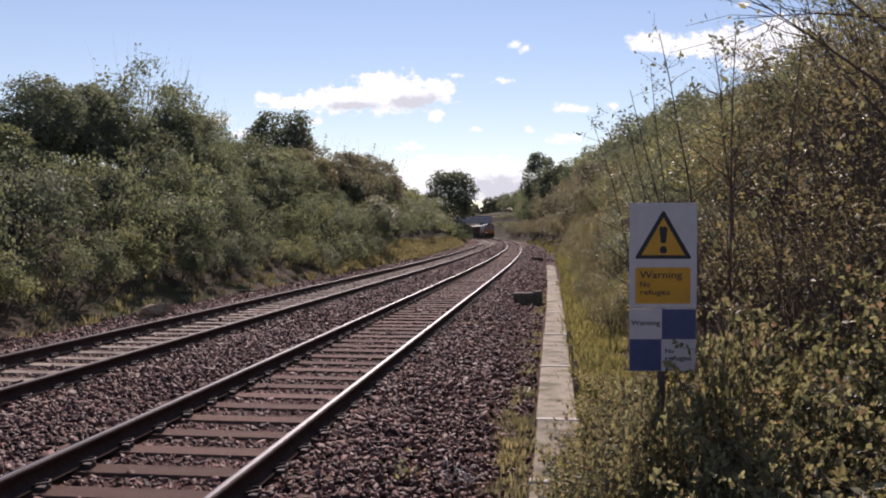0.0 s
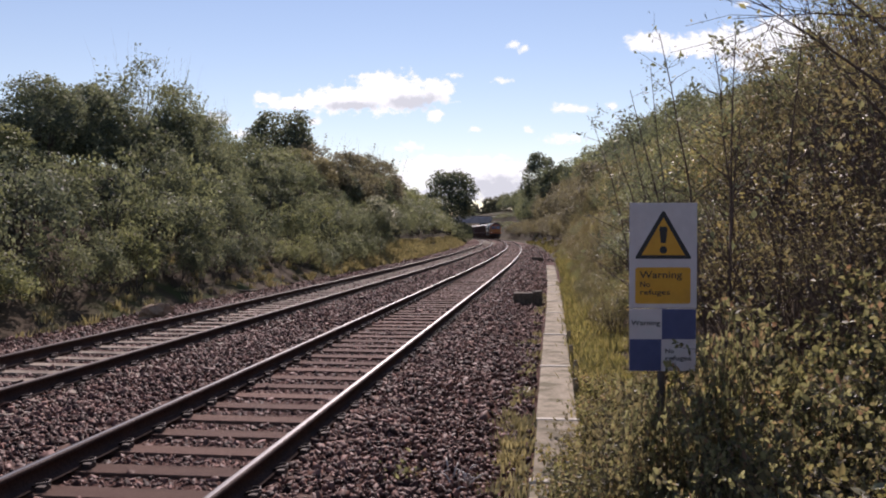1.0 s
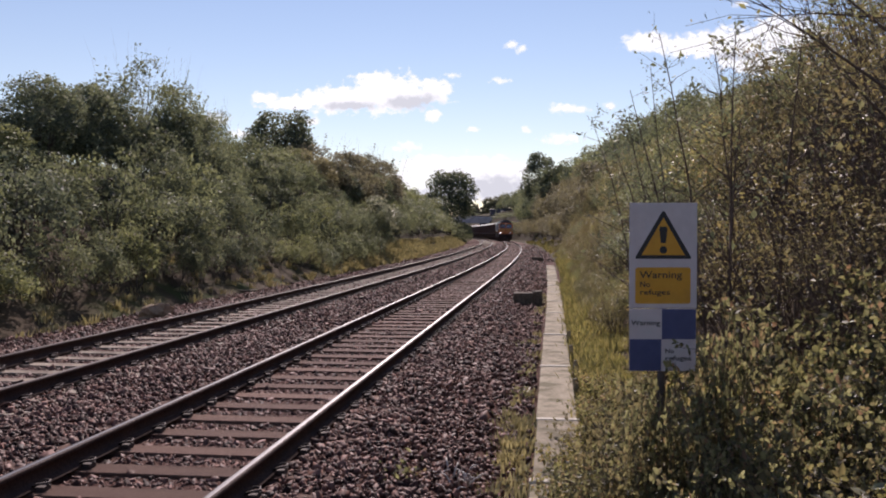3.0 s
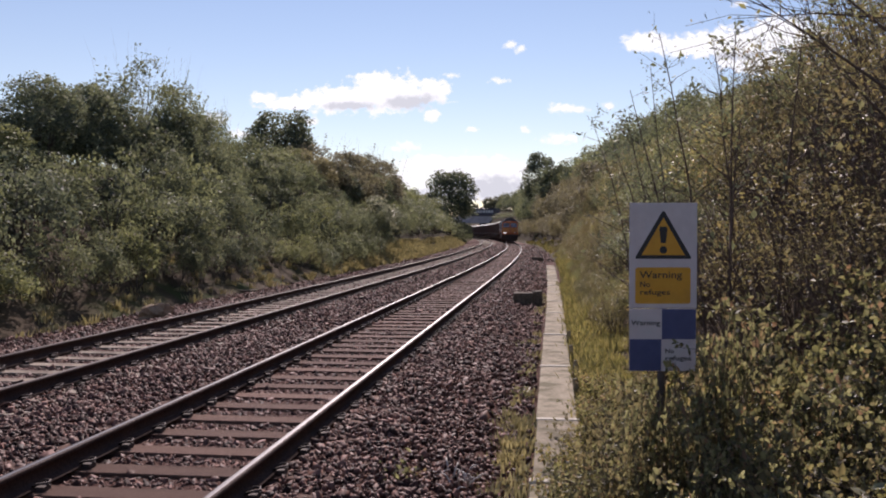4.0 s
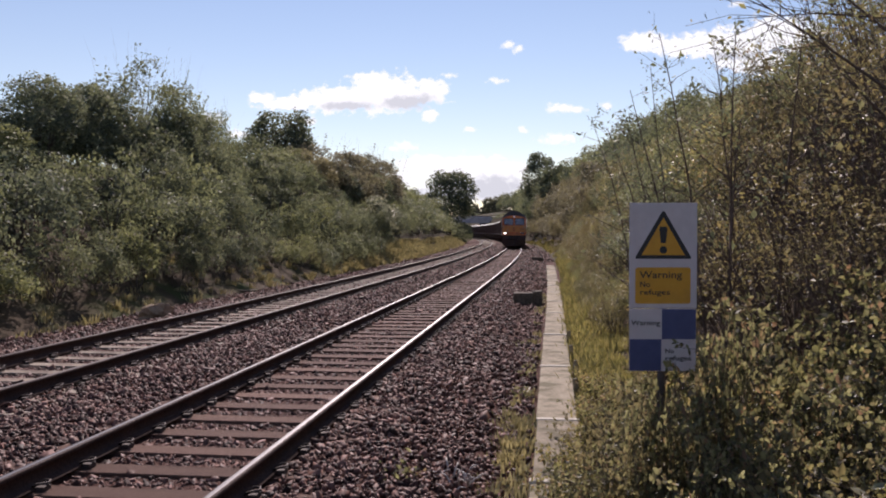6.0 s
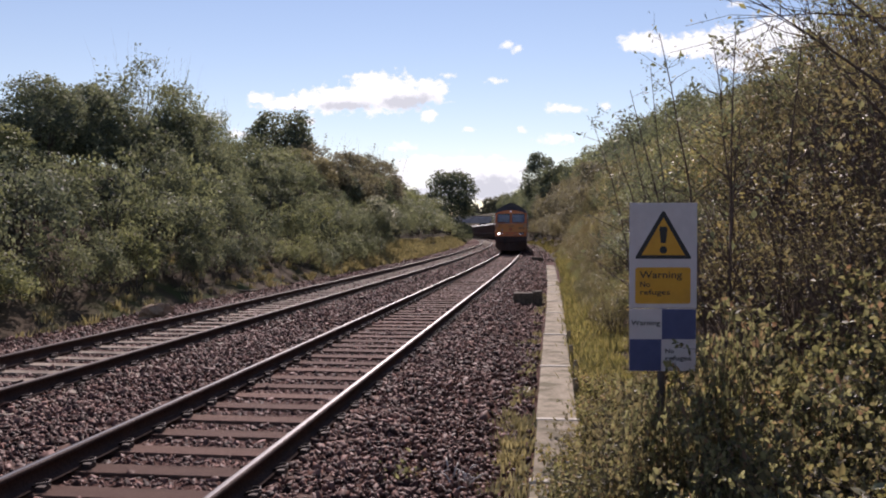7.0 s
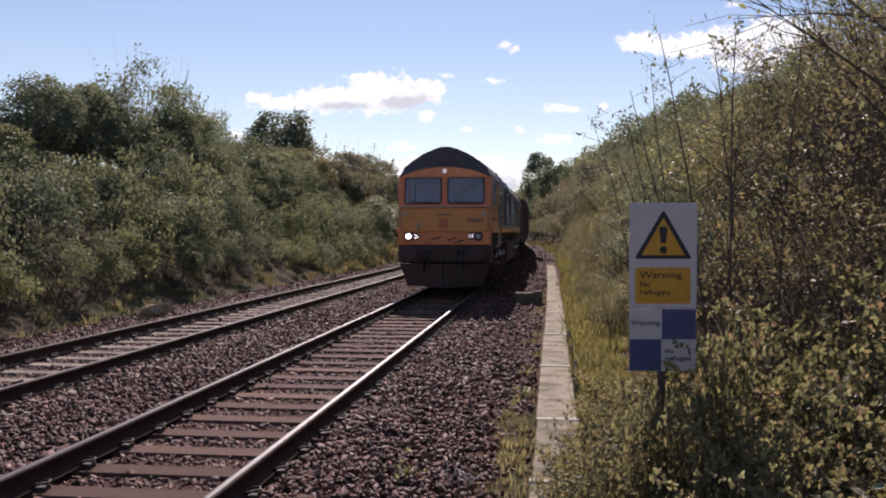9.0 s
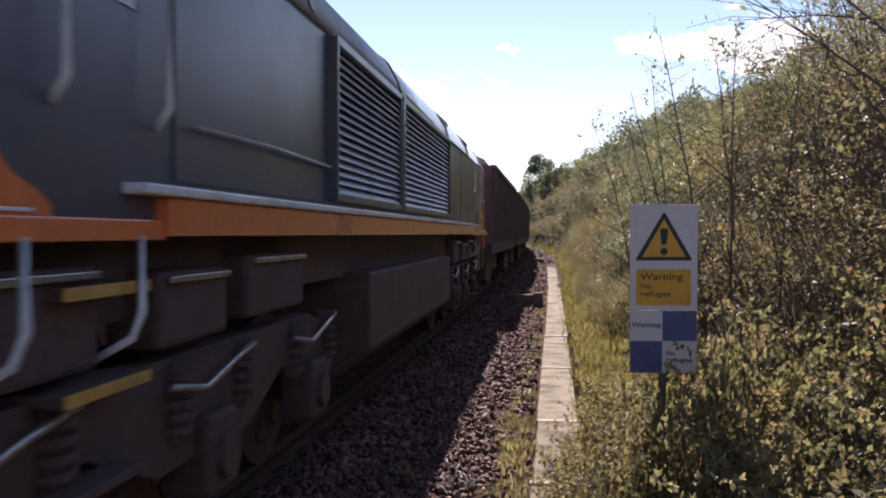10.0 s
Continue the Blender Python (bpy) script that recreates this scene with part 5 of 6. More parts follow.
            cyl(bm, P(x, -0.045, 1.50), P(x, 0.02, 1.50), r + 0.025, r + 0.025, 20)
            bz = add("lamp_bezel", bm, P_BLACK)
            bm = bmesh.new()
            if nm == "headlamp":
                cyl(bm, P(x, -0.06, 1.50), P(x, -0.03, 1.50), r * 0.68, r * 0.72, 20)
            else:
                for j in range(19):
                    ring, k = (0, 0) if j == 0 else ((1, j - 1) if j < 7 else (2, j - 7))
                    an = 0 if ring == 0 else 2 * math.pi * k / (6 * ring)
                    cyl(bm, P(x + math.cos(an) * ring * r * 0.42, -0.055, 1.50 + math.sin(an) * ring * r * 0.42), P(x + math.cos(an) * ring * r * 0.42, -0.03, 1.50 + math.sin(an) * ring * r * 0.42), r * 0.07, r * 0.07, 6)
            part(nm, bm, mat, bz, lab)
        bm = bmesh.new()
        cyl(bm, P(0, rake(3.1) - 0.05, 3.22), P(0, rake(3.22) + 0.03, 3.22), 0.10, 0.10, 18)
        tb = add("top_lamp_housing", bm, P_ORANGE)
        bm = bmesh.new()
        cyl(bm, P(0, rake(3.1) - 0.065, 3.22), P(0, rake(3.1) - 0.045, 3.22), 0.055, 0.06, 16)
        part("top_lamp", bm, E_TOP if end == 0 else G_LENS, tb, "small lit lamp above the windscreens")
        # emblem and the plain bars of the running number
        bm = bmesh.new()
        slab(bm, [P(-0.15, -0.006, 1.95), P(0.11, -0.006, 1.95), P(0.11, -0.006, 1.74), P(-0.02, -0.006, 1.68), P(-0.15, -0.006, 1.74)], 0.008)
        add("emblem", bm, P_LOGO, "faded red emblem")
        for j in range(5):
            bm = bmesh.new()
            x = 0.62 + j * 0.085
            box(bm, P(x, -0.008, 1.86), P(x + 0.062, 0.0, 1.97))
            add("number_bar", bm, P_DULL)
        bm = bmesh.new()
        box(bm, P(-0.2, -0.008, 2.055), P(0.2, 0.0, 2.085))
        add("lettering_bar", bm, P_BLUE)
        bm = bmesh.new()
        box(bm, P(-0.72, -0.05, 1.66), P(-0.66, 0.0, 1.86), 0.01)
        add("lamp_bracket", bm, P_SLAT)
        bm = bmesh.new()
        slab(bm, [P(0.98, -0.006, 2.18), P(1.1, -0.006, 2.18), P(1.1, -0.006, 2.0), P(0.98, -0.006, 2.0)], 0.006)
        add("notice_plate", bm, P_PALE)
        bm = bmesh.new()
        slab(bm, [P(-1.11, -0.006, 2.17), P(-1.0, -0.006, 2.17), P(-1.0, -0.006, 2.04), P(-1.11, -0.006, 2.04)], 0.006)
        add("notice_plate", bm, P_PALE)
        for x0, x1, z in ((-0.35, -0.1, 1.42), (0.1, 0.32, 1.40), (0.25, 0.5, 1.33)):
            bm = bmesh.new()
            tube(bm, [P(x0, -0.028, z), P((x0 + x1) / 2, -0.04, z + 0.03), P(x1, -0.03, z + 0.07)], 0.014, 5)
            add("apron_grip", bm, P_UNDER)
        # headstock, buffers, plough
        bm = bmesh.new()
        box(bm, P(-1.22, 0.02, 0.82), P(1.22, 0.5, 1.27), 0.02)
        box(bm, P(-1.18, 0.3, 0.78), P(1.18, 1.5, 1.6), 0.02)
        add("headstock", bm, P_UNDER)
        for s in (-1, 1):
            bm = bmesh.new()
            cyl(bm, P(s * 0.87, 0.05, 1.04), P(s * 0.87, -0.38, 1.04), 0.12, 0.10, 16)
            cyl(bm, P(s * 0.87, -0.38, 1.04), P(s * 0.87, -0.56, 1.04), 0.075, 0.075, 14)
            bf = add("buffer", bm, P_UNDER)
            bm = bmesh.new()
            r = bmesh.ops.create_uvsphere(bm, u_segments=16, v_segments=8, radius=1.0)
            for v in bm.verts:
                v.co = Vector(P(s * 0.87 + v.co.x * 0.26, -0.58 + v.co.y * 0.035, 1.04 + v.co.z * 0.20))
            part("buffer_head", bm, P_UNDER, bf)
        bm = bmesh.new()
        tube(bm, [P(0, 0.1, 1.0), P(0, -0.25, 1.0), P(0, -0.36, 0.92), P(0, -0.32, 0.8)], 0.035, 6)
        add("coupling_hook", bm, P_UNDER)
        for x in (-0.5, -0.38, 0.38, 0.5):
            bm = bmesh.new()
            tube(bm, [P(x, 0.02, 1.12), P(x, -0.12, 1.08), P(x * 1.03, -0.15, 0.8), P(x * 1.05, -0.1, 0.55)], 0.022, 6)
            add("brake_hose", bm, P_BLACK)
        bm = bmesh.new()
        for s in (-1, 1):
            slab(bm, [P(0.0, -0.22, 0.78), P(s * 1.2, 0.12, 0.78), P(s * 0.98, 0.16, 0.20), P(0.0, -0.20, 0.16)], 0.04 * s * (1 if end == 0 else -1))
        add("snowplough", bm, P_UNDER)

    # underframe
    bm = bmesh.new()
    box(bm, (-1.05, 1.4, 1.25), (1.05, 19.8, 1.6))
    add("underframe", bm, P_UNDER)
    bm = bmesh.new()
    prism(bm, [(-1.28, 1.28), (1.28, 1.28), (1.28, 0.62), (0.95, 0.36), (-0.95, 0.36), (-1.28, 0.62)], "y", 7.6, 13.6, bevel=0.02)
    add("fuel_tank", bm, P_UNDER)
    for c in (4.3, 16.9):
        for s in (-1, 1):
            bm = bmesh.new()
            out = [(c - 2.5, 0.62), (c - 2.3, 0.52), (c - 1.2, 0.78), (c - 0.6, 0.55), (c + 0.6, 0.55), (c + 1.2, 0.78), (c + 2.3, 0.52), (c + 2.5, 0.62), (c + 2.5, 0.9), (c + 1.8, 1.06), (c - 1.8, 1.06), (c - 2.5, 0.9)]
            prism(bm, out, "x", s * 1.02, s * 1.14)
            add("bogie_frame", bm, P_UNDER)
            for dy in (-1.85, 0.0, 1.85):
                bm = bmesh.new()
                box(bm, (s * 0.98, c + dy - 0.2, 0.34), (s * 1.22, c + dy + 0.2, 0.74), 0.03)
                cyl(bm, (s * 1.2, c + dy, 0.53), (s * 1.26, c + dy, 0.53), 0.13, 0.12, 14)
                add("axle_box", bm, P_UNDER)
                for o in (-0.42, 0.42):
                    bm = bmesh.new()
                    for j in range(5):
                        cyl(bm, (s * 1.12, c + dy + o, 0.72 + j * 0.06), (s * 1.12, c + dy + o, 0.75 + j * 0.06), 0.105, 0.105, 12)
                    cyl(bm, (s * 1.12, c + dy + o, 0.68), (s * 1.12, c + dy + o, 1.04), 0.07, 0.07, 10)
                    add("spring", bm, P_UNDER)
                bm = bmesh.new()
                tube(bm, [(s * 1.2, c + dy - 0.6, 0.95), (s * 1.24, c + dy - 0.3, 0.9), (s * 1.24, c + dy + 0.1, 0.98), (s * 1.2, c + dy + 0.5, 1.02)], 0.02, 5)
                add("air_pipe", bm, P_STEEL)
            for y0, y1, z0, z1 in ((c - 2.0, c - 1.2, 1.12, 1.5), (c + 0.4, c + 1.5, 1.15, 1.5), (c - 0.7, c + 0.1, 1.12, 1.45)):
                bm = bmesh.new()
                box(bm, (s * 0.95, y0, z0), (s * 1.2, y1, z1), 0.03)
                add("equipment_box", bm, P_UNDER)
                bm = bmesh.new()
                box(bm, (s * 1.2, y0 + 0.05, z1 - 0.05), (s * 1.235, y1 - 0.05, z1 - 0.02), 0.006)
                add("box_hinge", bm, P_STEEL)
        for dy in (-1.85, 0.0, 1.85):
            wheels.append(wheelset(lo, c + dy))
    return lo, wheels


def build_wagon():
    wg = tagged(empty("hopper_wagon"), "long dark brown bogie hopper wagon with ribbed sides", "freight wagon", "wagons behind the locomotive")
    Lw = 13.4
    bm = bmesh.new()
    out = [(-1.30, 1.35), (1.30, 1.35), (1.34, 1.7), (1.34, 3.2), (1.22, 3.32), (-1.22, 3.32), (-1.34, 3.2), (-1.34, 1.7)]
    prism(bm, out, "y", 0.35, Lw - 0.35)
    part("hopper_body", bm, P_WAGON, wg)
    bm = bmesh.new()
    a = [(1.24, 3.30), (1.12, 3.46), (0.8, 3.60), (0.35, 3.68), (-0.35, 3.68), (-0.8, 3.60), (-1.12, 3.46), (-1.24, 3.30)]
    loft(bm, [[(x, y, z) for x, z in a] for y in (0.45, Lw - 0.45)], smooth=False)
    part("top_cover", bm, P_COVER, wg, "pale rounded top cover")
    for s in (-1, 1):
        for k in range(11):
            bm = bmesh.new()
            y = 0.5 + k * (Lw - 1.0) / 10
            box(bm, (s * 1.33, y - 0.05, 1.4), (s * 1.42, y + 0.05, 3.22), 0.01)
            part("rib", bm, P_WAGON, wg)
        bm = bmesh.new()
        box(bm, (s * 1.28, 0.3, 3.2), (s * 1.44, Lw - 0.3, 3.31), 0.015)
        part("top_rail", bm, P_WAGON, wg)
        bm = bmesh.new()
        box(bm, (s * 1.2, 0.1, 1.1), (s * 1.36, Lw - 0.1, 1.36), 0.015)
        part("sole_bar", bm, P_UNDER, wg)
        for c in (2.2, Lw - 2.2):
            bm = bmesh.new()
            out = [(c - 1.3, 0.45), (c - 0.6, 0.4), (c - 0.4, 0.3), (c + 0.4, 0.3), (c + 0.6, 0.4), (c + 1.3, 0.45), (c + 1.2, 0.75), (c + 0.5, 0.95), (c - 0.5, 0.95), (c - 1.2, 0.75)]
            prism(bm, out, "x", s * 0.98, s * 1.12)
            part("bogie_frame", bm, P_UNDER, wg)
    for c in (2.2, Lw - 2.2):
        for dy in (-0.9, 0.9):
            wheelset(wg, c + dy, 0.45)
    for y, d in ((0.3, -1), (Lw - 0.3, 1)):
        bm = bmesh.new()
        box(bm, (-1.2, y - 0.15, 0.9), (1.2, y + 0.15, 1.34), 0.02)
        part("headstock", bm, P_UNDER, wg)
        for s in (-1, 1):
            bm = bmesh.new()
            cyl(bm, (s * 0.87, y, 1.04), (s * 0.87, y + d * 0.5, 1.04), 0.09, 0.09, 12)
            cyl(bm, (s * 0.87, y + d * 0.5, 1.04), (s * 0.87, y + d * 0.54, 1.04), 0.22, 0.22, 16)
            part("buffer", bm, P_UNDER, wg)
    bm = bmesh.new()
    box(bm, (-0.9, 4.2, 0.45), (0.9, Lw - 4.2, 1.35), 0.05)
    part("discharge_chute", bm, P_UNDER, wg)
    return wg


loco, loco_wheels = build_loco()
wagon = build_wagon()
WAGON_PITCH, N_WAGONS = 14.3, 16
wagons = [wagon] + [copy_thing(wagon, pose(0, 0, 0)) for k in range(N_WAGONS - 1)]
# ---------------------------------------------------------------- sign
S_WHITE = surface("sign_white", (0.61, 0.53, 0.515), (0.69, 0.605, 0.59), 12.0, (0.55, 0.53, 0.5), 3.0, 0.45, bump=0.03)
S_YELLOW = surface("sign_yellow", (0.68, 0.32, 0.02), (0.74, 0.36, 0.03), 12.0, (0.58, 0.28, 0.03), 4.0, 0.45, bump=0.03)
S_BLUE = surface("sign_blue", (0.058, 0.07, 0.165), (0.075, 0.088, 0.195), 12.0, (0.07, 0.08, 0.17), 3.0, 0.45, bump=0.03)
S_BLACK = surface("sign_black", (0.02, 0.018, 0.018), (0.035, 0.03, 0.03), 20.0, None, 3.0, 0.5, bump=0.02)
S_POST = surface("dark_painted_post", (0.05, 0.045, 0.045), (0.09, 0.082, 0.08), 30.0, (0.12, 0.09, 0.07), 4.0, 0.6, bump=0.1)


def words(text, x, z, height, parent, wide=None):
    cu = bpy.data.curves.new("wording", "FONT")
    cu.body, cu.size, cu.extrude, cu.offset = text, height * 1.38, 0.0012, height * 0.012
    tmp = bpy.data.objects.new("wording", cu)
    scene.collection.objects.link(tmp)
    bpy.context.view_layer.update()
    me = bpy.data.meshes.new_from_object(tmp.evaluated_get(bpy.context.evaluated_depsgraph_get()))
    bpy.data.objects.remove(tmp)
    me.materials.clear()
    me.materials.append(S_BLACK)
    me.name = "wording"
    k = 1.0
    if wide:
        xs = [v.co.x for v in me.vertices]
        k = wide / (max(xs) - min(xs))
    me.transform(Matrix.Diagonal((k, 1, 1, 1)))
    ob = shared("wording", me, parent)
    ob.matrix_basis = pose(x, -0.0065, z, 90, 0, 0)
    return ob


def build_sign():
    """Two plates on one post. Local x across, z up from the foot of the upper plate."""
    sg = tagged(empty("warning_sign"), "white warning sign with yellow triangle above blue and white quarters", "sign")
    W, H1, H2 = 0.43, 0.672, 0.405
    bm = bmesh.new()
    box(bm, (0, -0.004, 0), (W, 0.0, H1), 0.0015)
    up = part("upper_plate", bm, S_WHITE, sg, "white plate with warning triangle")
    bm = bmesh.new()
    prism(bm, [(0.04, 0.315), (0.39, 0.315), (0.393, 0.325), (0.222, 0.618), (0.208, 0.618), (0.037, 0.325)], "y", -0.0055, -0.0042)
    tri = part("triangle_border", bm, S_BLACK, up)
    bm = bmesh.new()
    prism(bm, [(0.077, 0.338), (0.353, 0.338), (0.215, 0.578)], "y", -0.0068, -0.0057)
    part("triangle_field", bm, S_YELLOW, tri)
    bm = bmesh.new()
    prism(bm, [(0.199, 0.415), (0.231, 0.415), (0.241, 0.50), (0.237, 0.52), (0.193, 0.52), (0.189, 0.50)], "y", -0.0082, -0.007)
    part("exclamation_bar", bm, S_BLACK, tri)
    bm = bmesh.new()
    cyl(bm, (0.215, -0.007, 0.372), (0.215, -0.0082, 0.372), 0.024, 0.024, 20)
    part("exclamation_dot", bm, S_BLACK, tri)
    bm = bmesh.new()
    r = []
    for cx, cz, st in ((0.375, 0.245, 0), (0.053, 0.245, 90), (0.053, 0.043, 180), (0.375, 0.043, 270)):
        r += [(cx + 0.015 * math.cos(radians(st + k * 30)), cz + 0.015 * math.sin(radians(st + k * 30))) for k in range(4)]
    prism(bm, r, "y", -0.0055, -0.0042)
    pn = part("yellow_panel", bm, S_YELLOW, up)
    words("Warning", 0.066, 0.192, 0.046, up, 0.27)
    words("No", 0.066, 0.136, 0.034, up, 0.062)
    words("refuges", 0.066, 0.086, 0.034, up, 0.19)
    bm = bmesh.new()
    box(bm, (0.002, -0.004, -H2), (W - 0.002, 0.0, -0.004), 0.0015)
    lowp = part("lower_plate", bm, S_WHITE, sg, "quartered blue and white plate")
    for x0, x1, z0, z1 in ((0.209, W - 0.004, -0.2, -0.007), (0.004, 0.207, -H2 + 0.002, -0.2)):
        bm = bmesh.new()
        box(bm, (x0, -0.0055, z0), (x1, -0.0042, z1))
        part("blue_quarter", bm, S_BLUE, lowp)
    words("Warning", 0.014, -0.11, 0.032, lowp, 0.185)
    words("No", 0.23, -0.29, 0.03, lowp, 0.055)
    words("refuges", 0.23, -0.335, 0.03, lowp, 0.165)
    bm = bmesh.new()
    cyl(bm, (W / 2, 0.032, -1.5), (W / 2, 0.032, H1 - 0.03), 0.025, 0.025, 12)
    part("post", bm, S_POST, sg)
    for z in (-0.3, -0.08, 0.12, 0.55):
        bm = bmesh.new()
        box(bm, (W / 2 - 0.06, 0.0, z - 0.015), (W / 2 + 0.06, 0.012, z + 0.015), 0.002)
        part("clamp", bm, S_POST, sg)
    sg.matrix_basis = pose(0.486, 5.88, 1.125, 0.6, 0, 6.0)


def lump(name, x, y, z, w, d, h, mat, label, cat, rz=0.0, seed=1, rough=0.06):
    bm = bmesh.new()
    box(bm, (-w / 2, -d / 2, -0.05), (w / 2, d / 2, h), 0.02)
    bmesh.ops.subdivide_edges(bm, edges=bm.edges[:], cuts=2, use_grid_fill=True)
    for v in bm.verts:
        v.co += noise.noise_vector(v.co * 6 + Vector((seed, 0, 0))) * rough * h
    ob = part(name, bm, mat)
    tagged(ob, label, cat)
    ob.matrix_basis = pose(x, y, z, 0, 0, rz)


def build_lineside():
    lump("concrete_block", -0.77, 24.0, -0.36, 0.5, 0.5, 0.37, M_CONC_OLD, "weathered concrete block darkened for its shaded front, beside the trough", "block", 4, 2)
    lump("concrete_block", -0.395, 24.1, -0.36, 0.25, 0.5, 0.41, M_CONC_OLD, "small concrete block against the trough", "block", 2, 3)
    lump("concrete_block", -1.0, 60.0, -0.40, 0.75, 0.5, 0.36, M_CONC_OLD, "distant dark concrete block beside the line", "block", 2, 5)
    lump("broken_stone", -9.1, 19.9, -0.42, 0.62, 0.4, 0.34, M_BROWNSTONE, "pale brown broken lump of stone beside the far rail", "stone", 8, 7, 0.45)
    lump("concrete_slab", -10.7, 30.0, -0.5, 1.1, 0.5, 0.13, M_CONC_OLD, "low flat concrete slab under the bushes", "slab", 3, 9)
    for k, (px, y) in enumerate(((0.27, 16.0), (0.30, 14.0), (0.30, 12.3), (0.29, 10.8))):
        bm = bmesh.new()
        box(bm, (-0.03, -0.02, 0.0), (0.03, 0.02, 0.30), 0.004)
        ob = part("marker_peg", bm, M_CONC)
        tagged(ob, "short pale peg beside the cable trough", "peg", "pegs along the trough")
        ob.matrix_basis = pose(px, y, -0.42, 0, 4 * (-1) ** k, 10 * k)
    # pale scraps of dead plant on the ballast
    rng = np.random.default_rng(3)
    dead = tagged(empty("dead_plant"), "bleached dead plant stalks lying on the ballast", "dead plant")
    for k in range(22):
        a = rng.uniform(0, 6.28)
        o = Vector((rng.normal(0, 0.07), rng.normal(0, 0.14), 0.02))
        e = Vector((math.cos(a) * 0.1, math.sin(a) * 0.1, rng.uniform(0.0, 0.1)))
        bm = bmesh.new()
        tube(bm, [o, o + e * 0.5 + Vector((0, 0, 0.02)), o + e], [0.008, 0.007, 0.003], 4)
        part("stalk", bm, M_DEAD, dead)
    dead.matrix_basis = pose(-0.69, 6.8, -0.30)
    rng = np.random.default_rng(6)
    for x, y, z, sc in ((-1.08, 6.6, -0.26, 1.2), (-0.33, 10.5, -0.34, 1.1), (-0.36, 12.2, -0.34, 1.2)):
        top = tagged(empty("weed"), "small green weed sprouting from the ballast", "weed", "weeds")
        pts = rng.normal(size=(60, 3)) * np.array([0.07, 0.07, 0.04]) * sc + np.array([0, 0, 0.08])
        shared("leafage", quads_mesh("leafage", leaves(rng, pts, 0.05, 0.5), M_LEAF_BRAM), top)["kind"] = "stuff"
        top.location = (x, y, z)


# ---------------------------------------------------------------- bridge and lorry
B_Y, B_X = 330.0, -30.0


def build_bridge():
    br = tagged(empty("road_bridge"), "low grey road bridge with flat parapet across the cutting", "bridge", kind="structure")
    for y0 in (B_Y, B_Y + 9.0):
        bm = bmesh.new()
        box(bm, (B_X - 45, y0, 4.9), (B_X + 40, y0 + 0.45, 7.45), 0.03)
        part("parapet_girder", bm, M_DECK, br)
        bm = bmesh.new()
        box(bm, (B_X - 45, y0 - 0.08, 7.4), (B_X + 40, y0 + 0.53, 7.6), 0.03)
        part("coping", bm, M_CONC_OLD, br)
    bm = bmesh.new()
    box(bm, (B_X - 45, B_Y + 0.45, 5.3), (B_X + 40, B_Y + 9.0, 6.2))
    part("deck", bm, M_CONC_OLD, br)
    for x0, x1 in ((B_X - 45, B_X - 11.5), (B_X + 3.5, B_X + 40)):
        bm = bmesh.new()
        box(bm, (x0, B_Y + 0.3, -1.0), (x1, B_Y + 9.0, 5.3))
        part("abutment", bm, M_BRICK, br)


def build_lorry():
    lr = tagged(empty("lorry"), "articulated lorry with a dark lettered trailer on the bridge", "lorry")
    P_TR = surface("dark_trailer", (0.035, 0.035, 0.06), (0.05, 0.05, 0.08), 6.0, None, 1.0, 0.5, bump=0.03)
    bm = bmesh.new()
    box(bm, (0, -1.25, 1.05), (12.5, 1.25, 4.1), 0.05)
    tr = part("trailer", bm, P_TR, lr, "dark curtain-sided trailer")
    for x, w in ((1.5, 1.2), (3.4, 0.8), (4.4, 0.8), (5.4, 0.8), (6.4, 0.8), (7.4, 0.8), (8.4, 0.8), (9.4, 0.8)):
        bm = bmesh.new()
        box(bm, (x, -1.275, 2.5), (x + w * 0.8, -1.255, 3.4))
        part("lettering_bar", bm, P_WHITE, tr)
    bm = bmesh.new()
    box(bm, (-2.6, -1.2, 0.9), (-0.5, 1.2, 3.7), 0.15)
    part("cab", bm, P_TR, lr)
    bm = bmesh.new()
    box(bm, (-2.62, -1.05, 2.2), (-2.58, 1.05, 3.1), 0.01)
    part("windscreen", bm, G_CAB, lr)
    for x in (-1.7, 0.9, 8.4, 9.7, 11.0):
        for s in (-1, 1):
            bm = bmesh.new()
            cyl(bm, (x, s * 0.95, 0.52), (x, s * 1.22, 0.52), 0.52, 0.52, 18)
            part("wheel", bm, P_BLACK, lr)
    bm = bmesh.new()
    box(bm, (-2.4, -0.5, 0.55), (12.2, 0.5, 1.05))
    part("chassis", bm, P_UNDER, lr)
    return lr


# ---------------------------------------------------------------- saplings and overhanging boughs


